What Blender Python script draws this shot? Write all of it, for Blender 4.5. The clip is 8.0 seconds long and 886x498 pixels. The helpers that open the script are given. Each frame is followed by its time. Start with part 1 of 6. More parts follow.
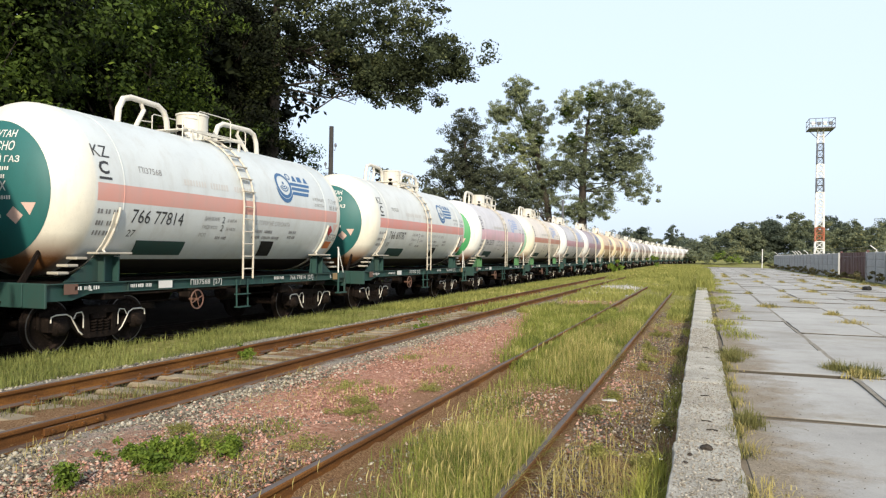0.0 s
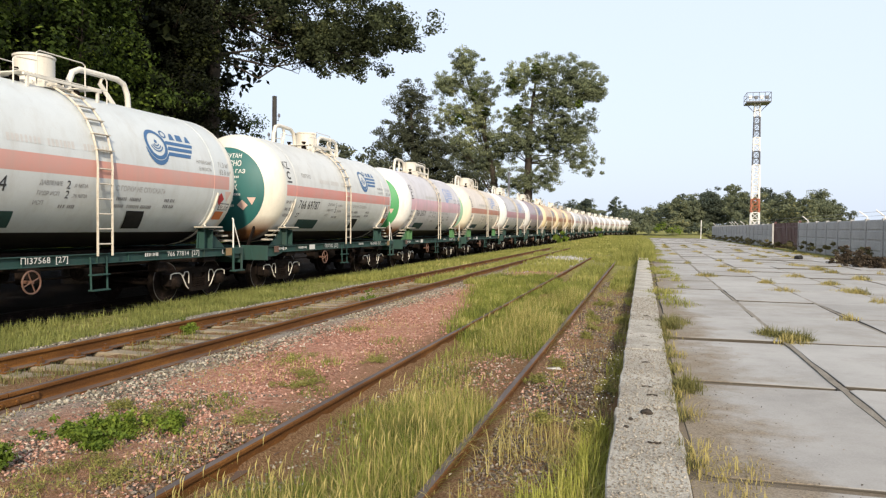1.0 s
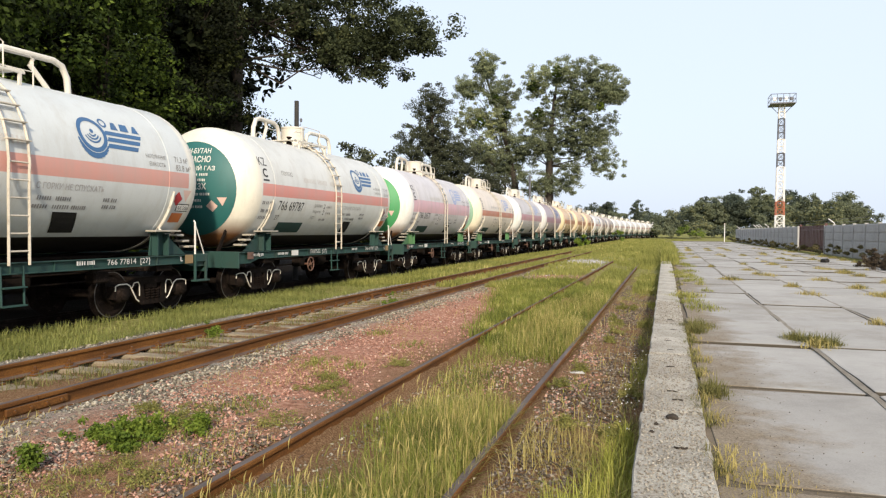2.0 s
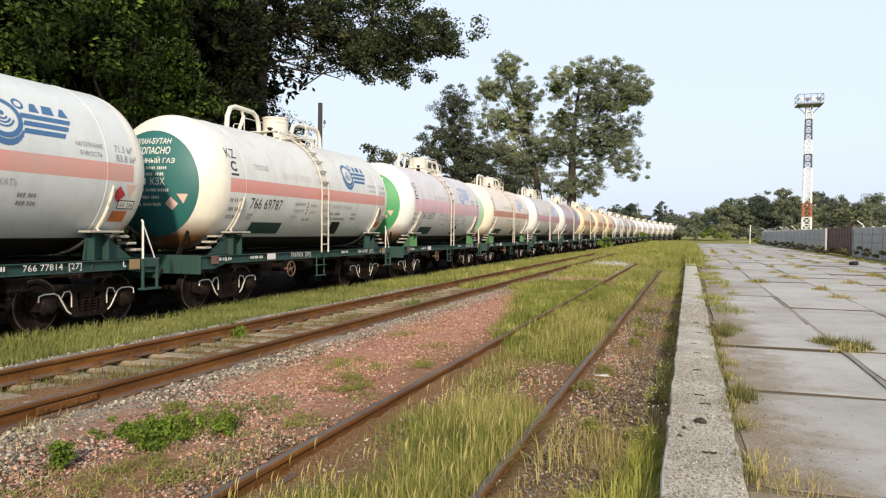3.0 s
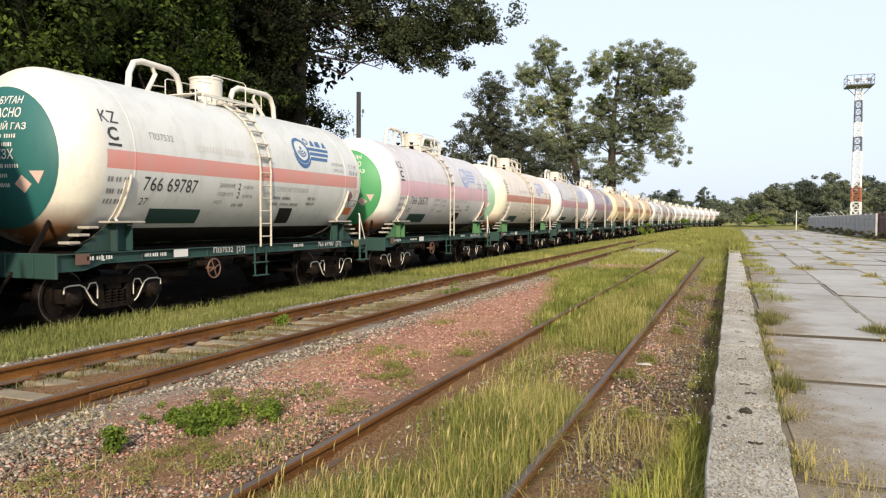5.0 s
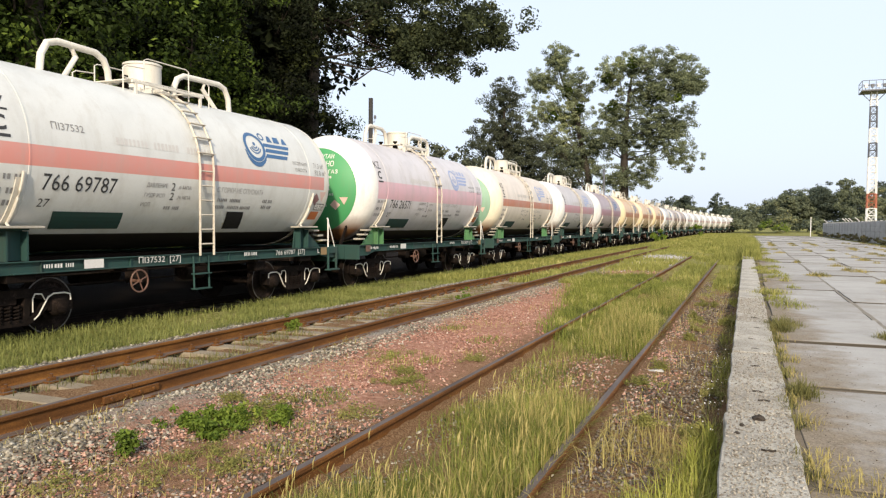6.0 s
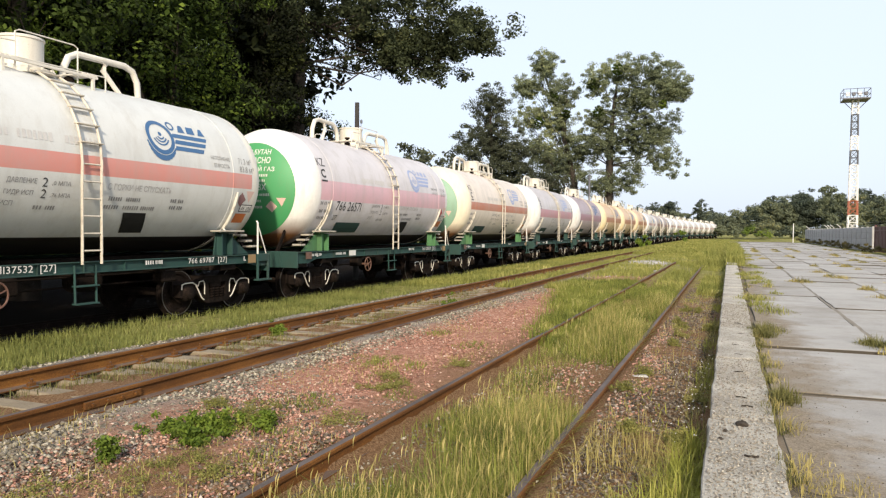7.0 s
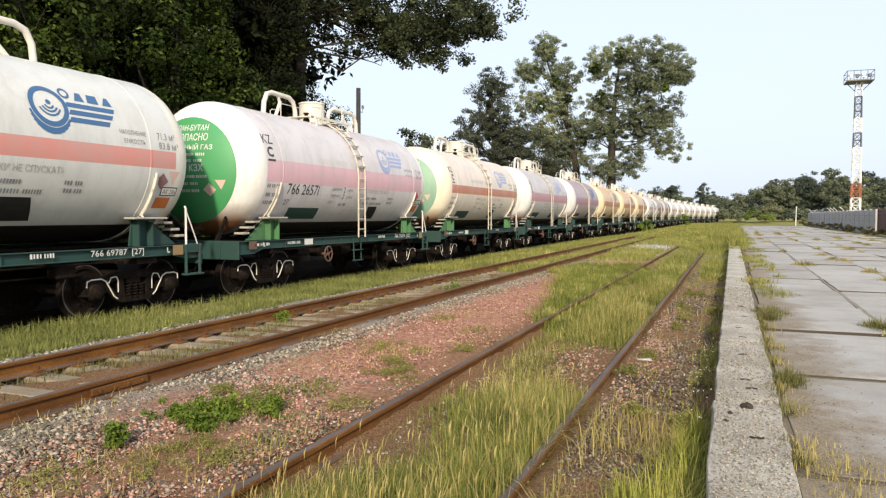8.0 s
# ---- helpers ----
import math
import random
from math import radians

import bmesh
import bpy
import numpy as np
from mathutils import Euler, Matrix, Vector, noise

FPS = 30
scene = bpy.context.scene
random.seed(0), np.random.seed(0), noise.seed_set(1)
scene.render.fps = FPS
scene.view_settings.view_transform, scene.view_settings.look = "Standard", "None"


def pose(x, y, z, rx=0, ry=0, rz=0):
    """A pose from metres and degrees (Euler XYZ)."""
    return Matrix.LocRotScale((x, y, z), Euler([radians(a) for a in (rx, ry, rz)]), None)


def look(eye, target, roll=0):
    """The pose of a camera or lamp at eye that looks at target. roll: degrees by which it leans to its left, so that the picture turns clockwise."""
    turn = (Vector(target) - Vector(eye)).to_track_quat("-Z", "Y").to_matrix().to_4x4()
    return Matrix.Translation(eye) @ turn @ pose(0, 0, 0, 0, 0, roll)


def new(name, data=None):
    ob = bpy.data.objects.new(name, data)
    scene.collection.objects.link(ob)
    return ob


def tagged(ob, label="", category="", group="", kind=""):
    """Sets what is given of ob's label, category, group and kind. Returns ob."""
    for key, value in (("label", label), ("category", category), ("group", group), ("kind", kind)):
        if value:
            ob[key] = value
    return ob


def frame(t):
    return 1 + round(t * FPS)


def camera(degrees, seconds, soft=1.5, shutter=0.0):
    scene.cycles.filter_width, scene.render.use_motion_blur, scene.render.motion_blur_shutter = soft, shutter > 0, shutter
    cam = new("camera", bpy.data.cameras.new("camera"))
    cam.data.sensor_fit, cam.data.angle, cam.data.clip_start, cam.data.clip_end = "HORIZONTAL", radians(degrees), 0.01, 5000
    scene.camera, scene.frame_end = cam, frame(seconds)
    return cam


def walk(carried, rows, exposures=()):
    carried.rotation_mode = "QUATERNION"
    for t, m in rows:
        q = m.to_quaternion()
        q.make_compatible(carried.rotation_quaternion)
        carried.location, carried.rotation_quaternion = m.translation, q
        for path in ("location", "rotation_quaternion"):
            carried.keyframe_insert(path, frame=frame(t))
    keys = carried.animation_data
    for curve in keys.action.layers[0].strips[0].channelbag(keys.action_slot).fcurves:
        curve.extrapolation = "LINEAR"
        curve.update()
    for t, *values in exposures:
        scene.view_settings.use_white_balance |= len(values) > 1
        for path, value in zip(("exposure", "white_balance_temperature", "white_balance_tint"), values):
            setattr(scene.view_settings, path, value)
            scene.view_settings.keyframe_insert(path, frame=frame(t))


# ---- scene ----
# camera: hand-held on the platform edge, eye 1.5 m above the slabs
cam = camera(62.5, 8.0, soft=1.25)
TURNS = [
    (0.0, 19.46, 0.41, -0.84, 0.062, 0.003, 1.506), (0.5, 15.07, -1.66, -1.24, 0.065, 0.02, 1.484), (1.0, 15.3, -1.72, -0.59, 0.064, 0.026, 1.495),
    (1.5, 16.3, -1.61, -0.34, 0.062, 0.033, 1.491), (2.8, 18.06, -1.28, -0.61, 0.01, -0.018, 1.508), (3.0, 18.63, -1.35, -0.57, 0.012, 0.014, 1.495),
    (3.5, 19.6, -1.91, -0.73, 0.006, 0.005, 1.498), (4.0, 20.68, -2.32, 0.11, -0.004, 0.001, 1.495), (4.5, 20.26, -2.39, -0.13, 0.006, 0.003, 1.499),
    (5.0, 21.62, -2.33, -0.2, -0.002, -0.001, 1.504), (6.3, 22.54, -1.79, -0.31, 0.005, -0.004, 1.5), (6.5, 22.04, -1.8, -0.47, 0.001, -0.0, 1.501),
    (7.0, 21.44, -1.5, -0.54, 0.005, 0.003, 1.506), (7.5, 21.57, -1.79, -0.43, -0.008, -0.004, 1.499), (8.0, 21.59, -2.62, -0.14, -0.014, -0.005, 1.497),
]
walk(cam, [(t, pose(ex, ey, ez, 90 + p, r, y)) for t, y, p, r, ex, ey, ez in TURNS],
     exposures=[(0.0, 0.27, 6150, 7), (0.5, 0.20, 6300, 9), (1.5, 0.20, 6400, 10), (3.5, 0.18, 6400, 10), (4.5, 0.25, 6430, 10), (8.0, 0.25, 6430, 10)])

# ---- light ----
world = bpy.data.worlds.new("world")
scene.world = world
world.use_nodes = True
wn, wl = world.node_tree.nodes, world.node_tree.links
sky = wn.new("ShaderNodeTexSky")
sky.sky_type = "NISHITA"
sky.sun_disc = False
sky.sun_elevation, sky.sun_rotation = radians(25), radians(157)
sky.air_density, sky.dust_density, sky.ozone_density = 1.0, 4.0, 1.5
haze = wn.new("ShaderNodeMixRGB")
haze.inputs[0].default_value = 0.72
haze.inputs[2].default_value = (8.25, 9.1, 10.5, 1)
wl.new(sky.outputs[0], haze.inputs[1])
wl.new(haze.outputs[0], wn["Background"].inputs[0])
wn["Background"].inputs[1].default_value = 0.11
sun_data = bpy.data.lights.new("sun", "SUN")
sun_data.energy, sun_data.angle, sun_data.color = 4.2, radians(3), (1.0, 0.86, 0.66)
sun = new("sun", sun_data)
sun.matrix_world = look((0, 0, 0), (-math.sin(radians(157)), -math.cos(radians(157)), -math.tan(radians(25))))


# ---- materials ----
def material(name, rough=0.7, metal=0.0):
    m = bpy.data.materials.new(name)
    m.use_nodes = True
    b = m.node_tree.nodes["Principled BSDF"]
    b.inputs["Roughness"].default_value, b.inputs["Metallic"].default_value = rough, metal
    return m, m.node_tree.nodes, m.node_tree.links, b


def ramp(nodes, stops):
    r = nodes.new("ShaderNodeValToRGB")
    e = r.color_ramp.elements
    e[0].position, e[0].color = stops[0][0], (*stops[0][1], 1)
    e[1].position, e[1].color = stops[-1][0], (*stops[-1][1], 1)
    for p, c in stops[1:-1]:
        e.new(p).color = (*c, 1)
    return r


def noise_node(nodes, links, coord, scale, detail=4.0, rough=0.6, stretch=None):
    n = nodes.new("ShaderNodeTexNoise")
    n.inputs["Scale"].default_value, n.inputs["Detail"].default_value, n.inputs["Roughness"].default_value = scale, detail, rough
    if stretch:
        mp = nodes.new("ShaderNodeMapping")
        mp.inputs["Scale"].default_value = stretch
        links.new(coord, mp.inputs[0])
        links.new(mp.outputs[0], n.inputs["Vector"])
    else:
        links.new(coord, n.inputs["Vector"])
    return n


def mix(nodes, links, fac, a, b, mode="MIX"):
    n = nodes.new("ShaderNodeMixRGB")
    n.blend_type = mode
    for i, v in ((0, fac), (1, a), (2, b)):
        if isinstance(v, (int, float)):
            n.inputs[i].default_value = v
        elif isinstance(v, tuple):
            n.inputs[i].default_value = (*v, 1)
        else:
            links.new(v, n.inputs[i])
    return n.outputs[0]


def bump(nodes, links, b, height, strength=0.3, distance=0.02):
    n = nodes.new("ShaderNodeBump")
    n.inputs["Strength"].default_value, n.inputs["Distance"].default_value = strength, distance
    links.new(height, n.inputs["Height"])
    links.new(n.outputs[0], b.inputs["Normal"])


def paint(name, colour, dirt=(0.16, 0.11, 0.07), amount=0.5, rough=0.5, scale=2.5, streak=(1, 1, 0.25)):
    """Old paint: broad stains, vertical streaks and fine specks of dirt."""
    m, n, l, b = material(name, rough)
    co = n.new("ShaderNodeTexCoord").outputs["Object"]
    big = noise_node(n, l, co, scale, 6, 0.65, streak)
    fine = noise_node(n, l, co, 38, 3, 0.7)
    r1 = ramp(n, [(0.48, (0, 0, 0)), (0.75, (amount,) * 3)])
    l.new(big.outputs[0], r1.inputs[0])
    r2 = ramp(n, [(0.55, (0, 0, 0)), (0.72, (amount * 0.5,) * 3)])
    l.new(fine.outputs[0], r2.inputs[0])
    c = mix(n, l, r1.outputs[0], colour, tuple(0.5 * a + 0.5 * d for a, d in zip(colour, dirt)))
    c = mix(n, l, r2.outputs[0], c, dirt)
    l.new(c, b.inputs["Base Color"])
    bump(n, l, b, fine.outputs[0], 0.12, 0.004)
    return m


def mottled(name, stops, scale=3.0, fine=40.0, rough=0.9, relief=0.4, metal=0.0, distance=0.015, gloss=0.5):
    m, n, l, b = material(name, rough, metal)
    b.inputs["Specular IOR Level"].default_value = gloss
    co = n.new("ShaderNodeTexCoord").outputs["Object"]
    a, f = noise_node(n, l, co, scale, 6, 0.7), noise_node(n, l, co, fine, 4, 0.75)
    k = mix(n, l, 0.45, a.outputs[0], f.outputs[0])
    r = ramp(n, stops)
    l.new(k, r.inputs[0])
    l.new(r.outputs[0], b.inputs["Base Color"])
    bump(n, l, b, f.outputs[0], relief, distance)
    return m


def leaf_material(name, dark, light, odd, patch=0.25, depth=1.4):
    """Leaves: each its own shade, broad patches of tone, a few yellowed."""
    m, n, l, b = material(name, 0.75)
    b.inputs["Specular IOR Level"].default_value = 0.2
    g = n.new("ShaderNodeNewGeometry")
    r = ramp(n, [(0.0, dark), (0.8, light), (1.0, odd)])
    big = noise_node(n, l, g.outputs["Position"], patch, 2, 0.5)
    mixv = n.new("ShaderNodeMath")
    mixv.operation = "MULTIPLY_ADD"
    l.new(g.outputs["Random Per Island"], mixv.inputs[0])
    mixv.inputs[1].default_value = 0.62
    sh = n.new("ShaderNodeMath")
    sh.operation = "MULTIPLY_ADD"
    l.new(big.outputs[0], sh.inputs[0])
    sh.inputs[1].default_value, sh.inputs[2].default_value = depth, 0.2 - 0.5 * depth
    l.new(sh.outputs[0], mixv.inputs[2])
    l.new(mixv.outputs[0], r.inputs[0])
    l.new(r.outputs[0], b.inputs["Base Color"])
    t = n.new("ShaderNodeBsdfTranslucent")
    l.new(r.outputs[0], t.inputs[0])
    s = n.new("ShaderNodeMixShader")
    s.inputs[0].default_value = 0.3
    out = n["Material Output"]
    l.new(b.outputs[0], s.inputs[1])
    l.new(t.outputs[0], s.inputs[2])
    l.new(s.outputs[0], out.inputs[0])
    return m


def ground_material():
    """Earth, crushed stone and turf in strips along the tracks, with ragged borders; near black where the train's shade
    is painted in.
    """
    m, n, l, b = material("ground", 1.0)
    b.inputs["Specular IOR Level"].default_value = 0.05
    pos = n.new("ShaderNodeNewGeometry").outputs["Position"]
    sep = n.new("ShaderNodeSeparateXYZ")
    l.new(pos, sep.inputs[0])
    wob, fine, mid, pebble = (noise_node(n, l, pos, s, 4, 0.7) for s in (0.7, 55, 6, 18))
    wx = n.new("ShaderNodeMath")
    wx.operation = "MULTIPLY_ADD"
    l.new(wob.outputs[0], wx.inputs[0])
    wx.inputs[1].default_value = 1.3
    l.new(sep.outputs[0], wx.inputs[2])

    def band(lo, hi, soft, source):
        out = None
        for edge, sgn in ((lo, 1), (hi, -1)):
            q = n.new("ShaderNodeMapRange")
            q.inputs["From Min"].default_value, q.inputs["From Max"].default_value = edge - sgn * soft, edge + sgn * soft
            l.new(source, q.inputs["Value"])
            if out is None:
                out = q.outputs[0]
            else:
                mu = n.new("ShaderNodeMath")
                mu.operation = "MULTIPLY"
                l.new(out, mu.inputs[0])
                l.new(q.outputs[0], mu.inputs[1])
                out = mu.outputs[0]
        return out

    def tone(node, *stops):
        r = ramp(n, list(stops))
        l.new(node.outputs[0], r.inputs[0])
        return r.outputs[0]

    turf = tone(mid, (0.3, (0.11, 0.12, 0.03)), (0.5, (0.21, 0.20, 0.06)), (0.7, (0.34, 0.29, 0.13)))
    earth = tone(fine, (0.3, (0.065, 0.036, 0.018)), (0.5, (0.19, 0.11, 0.058)), (0.7, (0.35, 0.235, 0.14)))
    red = tone(pebble, (0.3, (0.19, 0.088, 0.06)), (0.5, (0.38, 0.19, 0.13)), (0.68, (0.51, 0.32, 0.225)))
    grey = tone(fine, (0.32, (0.10, 0.092, 0.075)), (0.5, (0.25, 0.23, 0.195)), (0.68, (0.43, 0.40, 0.35)))
    c = mix(n, l, band(-7.6, 0.6, 0.25, wx.outputs[0]), turf, earth)
    c = mix(n, l, band(-7.75, -6.6, 0.2, wx.outputs[0]), c, grey)
    c = mix(n, l, band(-5.2, -4.45, 0.3, wx.outputs[0]), c, grey)
    redder = n.new("ShaderNodeMath")
    redder.operation = "MULTIPLY"
    start = n.new("ShaderNodeMapRange")
    start.inputs["From Min"].default_value, start.inputs["From Max"].default_value, start.inputs["To Min"].default_value = 4.0, 6.2, 0.25
    l.new(sep.outputs[1], start.inputs["Value"])
    l.new(band(-4.6, -2.6, 0.4, wx.outputs[0]), redder.inputs[0])
    l.new(start.outputs[0], redder.inputs[1])
    c = mix(n, l, redder.outputs[0], c, red)
    far = n.new("ShaderNodeMath")
    far.operation = "MULTIPLY_ADD"
    l.new(mid.outputs[0], far.inputs[0])
    far.inputs[1].default_value = 22
    l.new(sep.outputs[1], far.inputs[2])
    c = mix(n, l, band(38, 9000, 7, far.outputs[0]), c, turf)
    # near-black strip: shade under and behind the train, put into the ground colour
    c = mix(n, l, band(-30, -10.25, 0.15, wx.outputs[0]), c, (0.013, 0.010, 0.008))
    l.new(c, b.inputs["Base Color"])
    bump(n, l, b, fine.outputs[0], 0.8, 0.03)
    return m


def slab_material():
    """Pale old concrete, with sandy soil blown over it along the edge beam."""
    m, n, l, b = material("slab_concrete", 0.9)
    pos = n.new("ShaderNodeNewGeometry").outputs["Position"]
    rnd = n.new("ShaderNodeObjectInfo").outputs["Random"]
    sep = n.new("ShaderNodeSeparateXYZ")
    l.new(pos, sep.inputs[0])
    big, fine, wob = noise_node(n, l, pos, 0.9, 6, 0.7), noise_node(n, l, pos, 60, 4, 0.7), noise_node(n, l, pos, 0.8, 5, 0.7)
    r = ramp(n, [(0.25, (0.23, 0.215, 0.195)), (0.5, (0.365, 0.347, 0.32)), (0.75, (0.455, 0.437, 0.405))])
    l.new(mix(n, l, 0.35, big.outputs[0], fine.outputs[0]), r.inputs[0])
    shade = ramp(n, [(0, (0.82, 0.81, 0.80)), (1, (1, 1, 1))])
    l.new(rnd, shade.inputs[0])
    c = mix(n, l, 1.0, r.outputs[0], shade.outputs[0], "MULTIPLY")
    grime = noise_node(n, l, pos, 0.35, 6, 0.75)
    gr = ramp(n, [(0.5, (0, 0, 0)), (0.68, (0.6, 0.6, 0.6))])
    l.new(grime.outputs[0], gr.inputs[0])
    c = mix(n, l, gr.outputs[0], c, (0.20, 0.17, 0.125))
    wx = n.new("ShaderNodeMath")
    wx.operation = "MULTIPLY_ADD"
    l.new(wob.outputs[0], wx.inputs[0])
    wx.inputs[1].default_value = 2.6
    l.new(sep.outputs[0], wx.inputs[2])
    near = n.new("ShaderNodeMapRange")
    near.inputs["From Min"].default_value, near.inputs["From Max"].default_value = 2.48, 1.95
    l.new(wx.outputs[0], near.inputs["Value"])
    soil = ramp(n, [(0.3, (0.10, 0.078, 0.05)), (0.7, (0.31, 0.245, 0.17))])
    l.new(fine.outputs[0], soil.inputs[0])
    c = mix(n, l, near.outputs[0], c, soil.outputs[0])
    low = n.new("ShaderNodeSeparateXYZ")
    l.new(n.new("ShaderNodeTexCoord").outputs["Object"], low.inputs[0])
    edge = n.new("ShaderNodeMapRange")
    edge.inputs["From Min"].default_value, edge.inputs["From Max"].default_value = -0.001, -0.007
    l.new(low.outputs[2], edge.inputs["Value"])
    c = mix(n, l, edge.outputs[0], c, (0.055, 0.046, 0.034))
    l.new(c, b.inputs["Base Color"])
    bump(n, l, b, fine.outputs[0], 0.3, 0.006)
    return m


def rail_material():
    m, n, l, b = material("rusty_rail", 0.85, 0.0)
    b.inputs["Specular IOR Level"].default_value = 0.25
    co = n.new("ShaderNodeTexCoord").outputs["Object"]
    g = n.new("ShaderNodeNewGeometry")
    sep = n.new("ShaderNodeSeparateXYZ")
    l.new(g.outputs["Normal"], sep.inputs[0])
    a, f = noise_node(n, l, co, 5, 5, 0.7, (1, 0.15, 1)), noise_node(n, l, co, 70, 3, 0.7)
    r = ramp(n, [(0.25, (0.032, 0.013, 0.005)), (0.5, (0.12, 0.048, 0.011)), (0.78, (0.33, 0.145, 0.028))])
    l.new(mix(n, l, 0.4, a.outputs[0], f.outputs[0]), r.inputs[0])
    top = n.new("ShaderNodeMapRange")
    top.inputs["From Min"].default_value, top.inputs["From Max"].default_value = 0.85, 0.98
    l.new(sep.outputs[2], top.inputs["Value"])
    worn = ramp(n, [(0.3, (0.06, 0.047, 0.042)), (0.7, (0.15, 0.122, 0.11))])
    l.new(a.outputs[0], worn.inputs[0])
    l.new(mix(n, l, top.outputs[0], r.outputs[0], worn.outputs[0]), b.inputs["Base Color"])
    bump(n, l, b, f.outputs[0], 0.3, 0.003)
    return m


GROUND, SLAB, RAIL = ground_material(), slab_material(), rail_material()
CURB = mottled("pebbly_concrete", [(0.3, (0.13, 0.11, 0.085)), (0.48, (0.40, 0.365, 0.305)), (0.66, (0.68, 0.64, 0.56))], 1.4, 42, 0.95, 1.0, 0.0, 0.03)
SOIL = mottled("joint_soil", [(0.3, (0.06, 0.048, 0.033)), (0.7, (0.22, 0.17, 0.115))], 2, 40, 1.0, 0.6)
SLEEPER = mottled("weathered_concrete_sleeper", [(0.3, (0.13, 0.10, 0.065)), (0.7, (0.32, 0.26, 0.175))], 5, 50, 0.9, 0.4)
FENCE = mottled("fence_concrete", [(0.25, (0.16, 0.155, 0.145)), (0.5, (0.37, 0.362, 0.35)), (0.75, (0.52, 0.51, 0.495))], 0.5, 12, 0.9, 0.4)
GATE = paint("red_brown_gate_paint", (0.075, 0.02, 0.02), amount=0.4)
STONE = mottled("crushed_stone", [(0.3, (0.2, 0.19, 0.17)), (0.7, (0.6, 0.57, 0.53))], 1.5, 30, 0.9, 0.3)
BARK = mottled("bark", [(0.3, (0.02, 0.016, 0.012)), (0.7, (0.07, 0.058, 0.048))], 3, 25, 0.95, 0.8, gloss=0.15)
LEAF_NEAR = leaf_material("broad_leaves", (0.004, 0.006, 0.002), (0.056, 0.088, 0.012), (0.18, 0.24, 0.035), 0.42, 2.4)
# darkened leaf copy: shade inside the tree mass painted as colour
LEAF_SHADE = leaf_material("painted_shade_leaves", (0.002, 0.003, 0.001), (0.014, 0.019, 0.005), (0.05, 0.06, 0.014), 0.5, 2.2)
LEAF_LIMB = leaf_material("grey_green_leaves", (0.014, 0.019, 0.009), (0.07, 0.085, 0.038), (0.17, 0.18, 0.075), 0.5, 1.8)
# thicket leaves: the deep shade behind the trees is put into their colour
LEAF_DEEP_SHADE = leaf_material("shade_dark_thicket_leaves", (0.004, 0.006, 0.002), (0.018, 0.024, 0.007), (0.045, 0.05, 0.012), 0.3)
# poplar leaves lightened and greyed; the hazy air is part of the colour
LEAF_FAR = leaf_material("hazed_poplar_leaves", (0.06, 0.075, 0.05), (0.25, 0.28, 0.155), (0.42, 0.44, 0.20), 0.14)
LEAF_DUSK = leaf_material("dusky_leaves", (0.03, 0.034, 0.025), (0.10, 0.112, 0.066), (0.16, 0.16, 0.085), 0.15)
# distance haze is mixed into both woodland leaf colours, paler and greyer
LEAF_WOODS = leaf_material("hazed_woodland_leaves", (0.105, 0.12, 0.08), (0.17, 0.19, 0.11), (0.28, 0.265, 0.125), 0.06)
LEAF_PINE = leaf_material("hazed_dark_woodland_leaves", (0.055, 0.07, 0.055), (0.09, 0.11, 0.076), (0.14, 0.155, 0.09), 0.06)
LEAF_BANK = leaf_material("bank_weeds", (0.07, 0.06, 0.03), (0.20, 0.17, 0.075), (0.32, 0.29, 0.10), 0.6)
LEAF_WEED = leaf_material("weed_leaves", (0.05, 0.085, 0.01), (0.16, 0.22, 0.03), (0.30, 0.33, 0.06), 2.0)
LEAF_CREEP = leaf_material("creeping_weeds", (0.11, 0.115, 0.03), (0.26, 0.25, 0.07), (0.38, 0.33, 0.12), 2.0)
LEAF_BRUSH = leaf_material("dead_brush", (0.03, 0.022, 0.015), (0.10, 0.075, 0.05), (0.17, 0.13, 0.085), 2.0)
BLADE = leaf_material("grass_blades", (0.06, 0.085, 0.018), (0.27, 0.285, 0.06), (0.52, 0.46, 0.18), 1.4)
BLADE_DULL = leaf_material("dull_weeds", (0.07, 0.075, 0.025), (0.22, 0.205, 0.07), (0.38, 0.33, 0.14), 1.8)
BLADE_VERGE = leaf_material("verge_blades", (0.10, 0.12, 0.03), (0.26, 0.27, 0.08), (0.36, 0.35, 0.12), 0.7)
BLADE_FAR = leaf_material("meadow_blades", (0.13, 0.15, 0.035), (0.33, 0.32, 0.09), (0.52, 0.45, 0.18), 0.35)
BLADE_DRY = leaf_material("dry_grass", (0.26, 0.21, 0.07), (0.48, 0.40, 0.15), (0.62, 0.53, 0.26), 0.5)
BLADE_BRIGHT = leaf_material("bright_weeds", (0.17, 0.18, 0.03), (0.38, 0.38, 0.08), (0.56, 0.50, 0.16), 1.5)
POLE = mottled("tarred_pole", [(0.3, (0.02, 0.02, 0.022)), (0.7, (0.06, 0.055, 0.05))], 2, 30)
MAST_WHITE = paint("mast_white", (0.82, 0.80, 0.78), amount=0.35)
MAST_RED = paint("mast_red", (0.40, 0.13, 0.07), amount=0.35)
MAST_GREY = paint("mast_grey", (0.11, 0.115, 0.135), amount=0.35)
GREEN = paint("teal_frame_paint", (0.013, 0.05, 0.042), dirt=(0.04, 0.03, 0.022), amount=0.9, rough=0.75, scale=3)
GREEN_B = paint("green_frame_paint", (0.07, 0.19, 0.075), dirt=(0.06, 0.045, 0.03), amount=0.9, rough=0.6, scale=3)
BOGIE = mottled("oily_cast_steel", [(0.3, (0.004, 0.003, 0.0025)), (0.55, (0.014, 0.010, 0.008)), (0.75, (0.075, 0.05, 0.04))], 4, 30, 0.85, 0.4, 0.0, gloss=0.08)
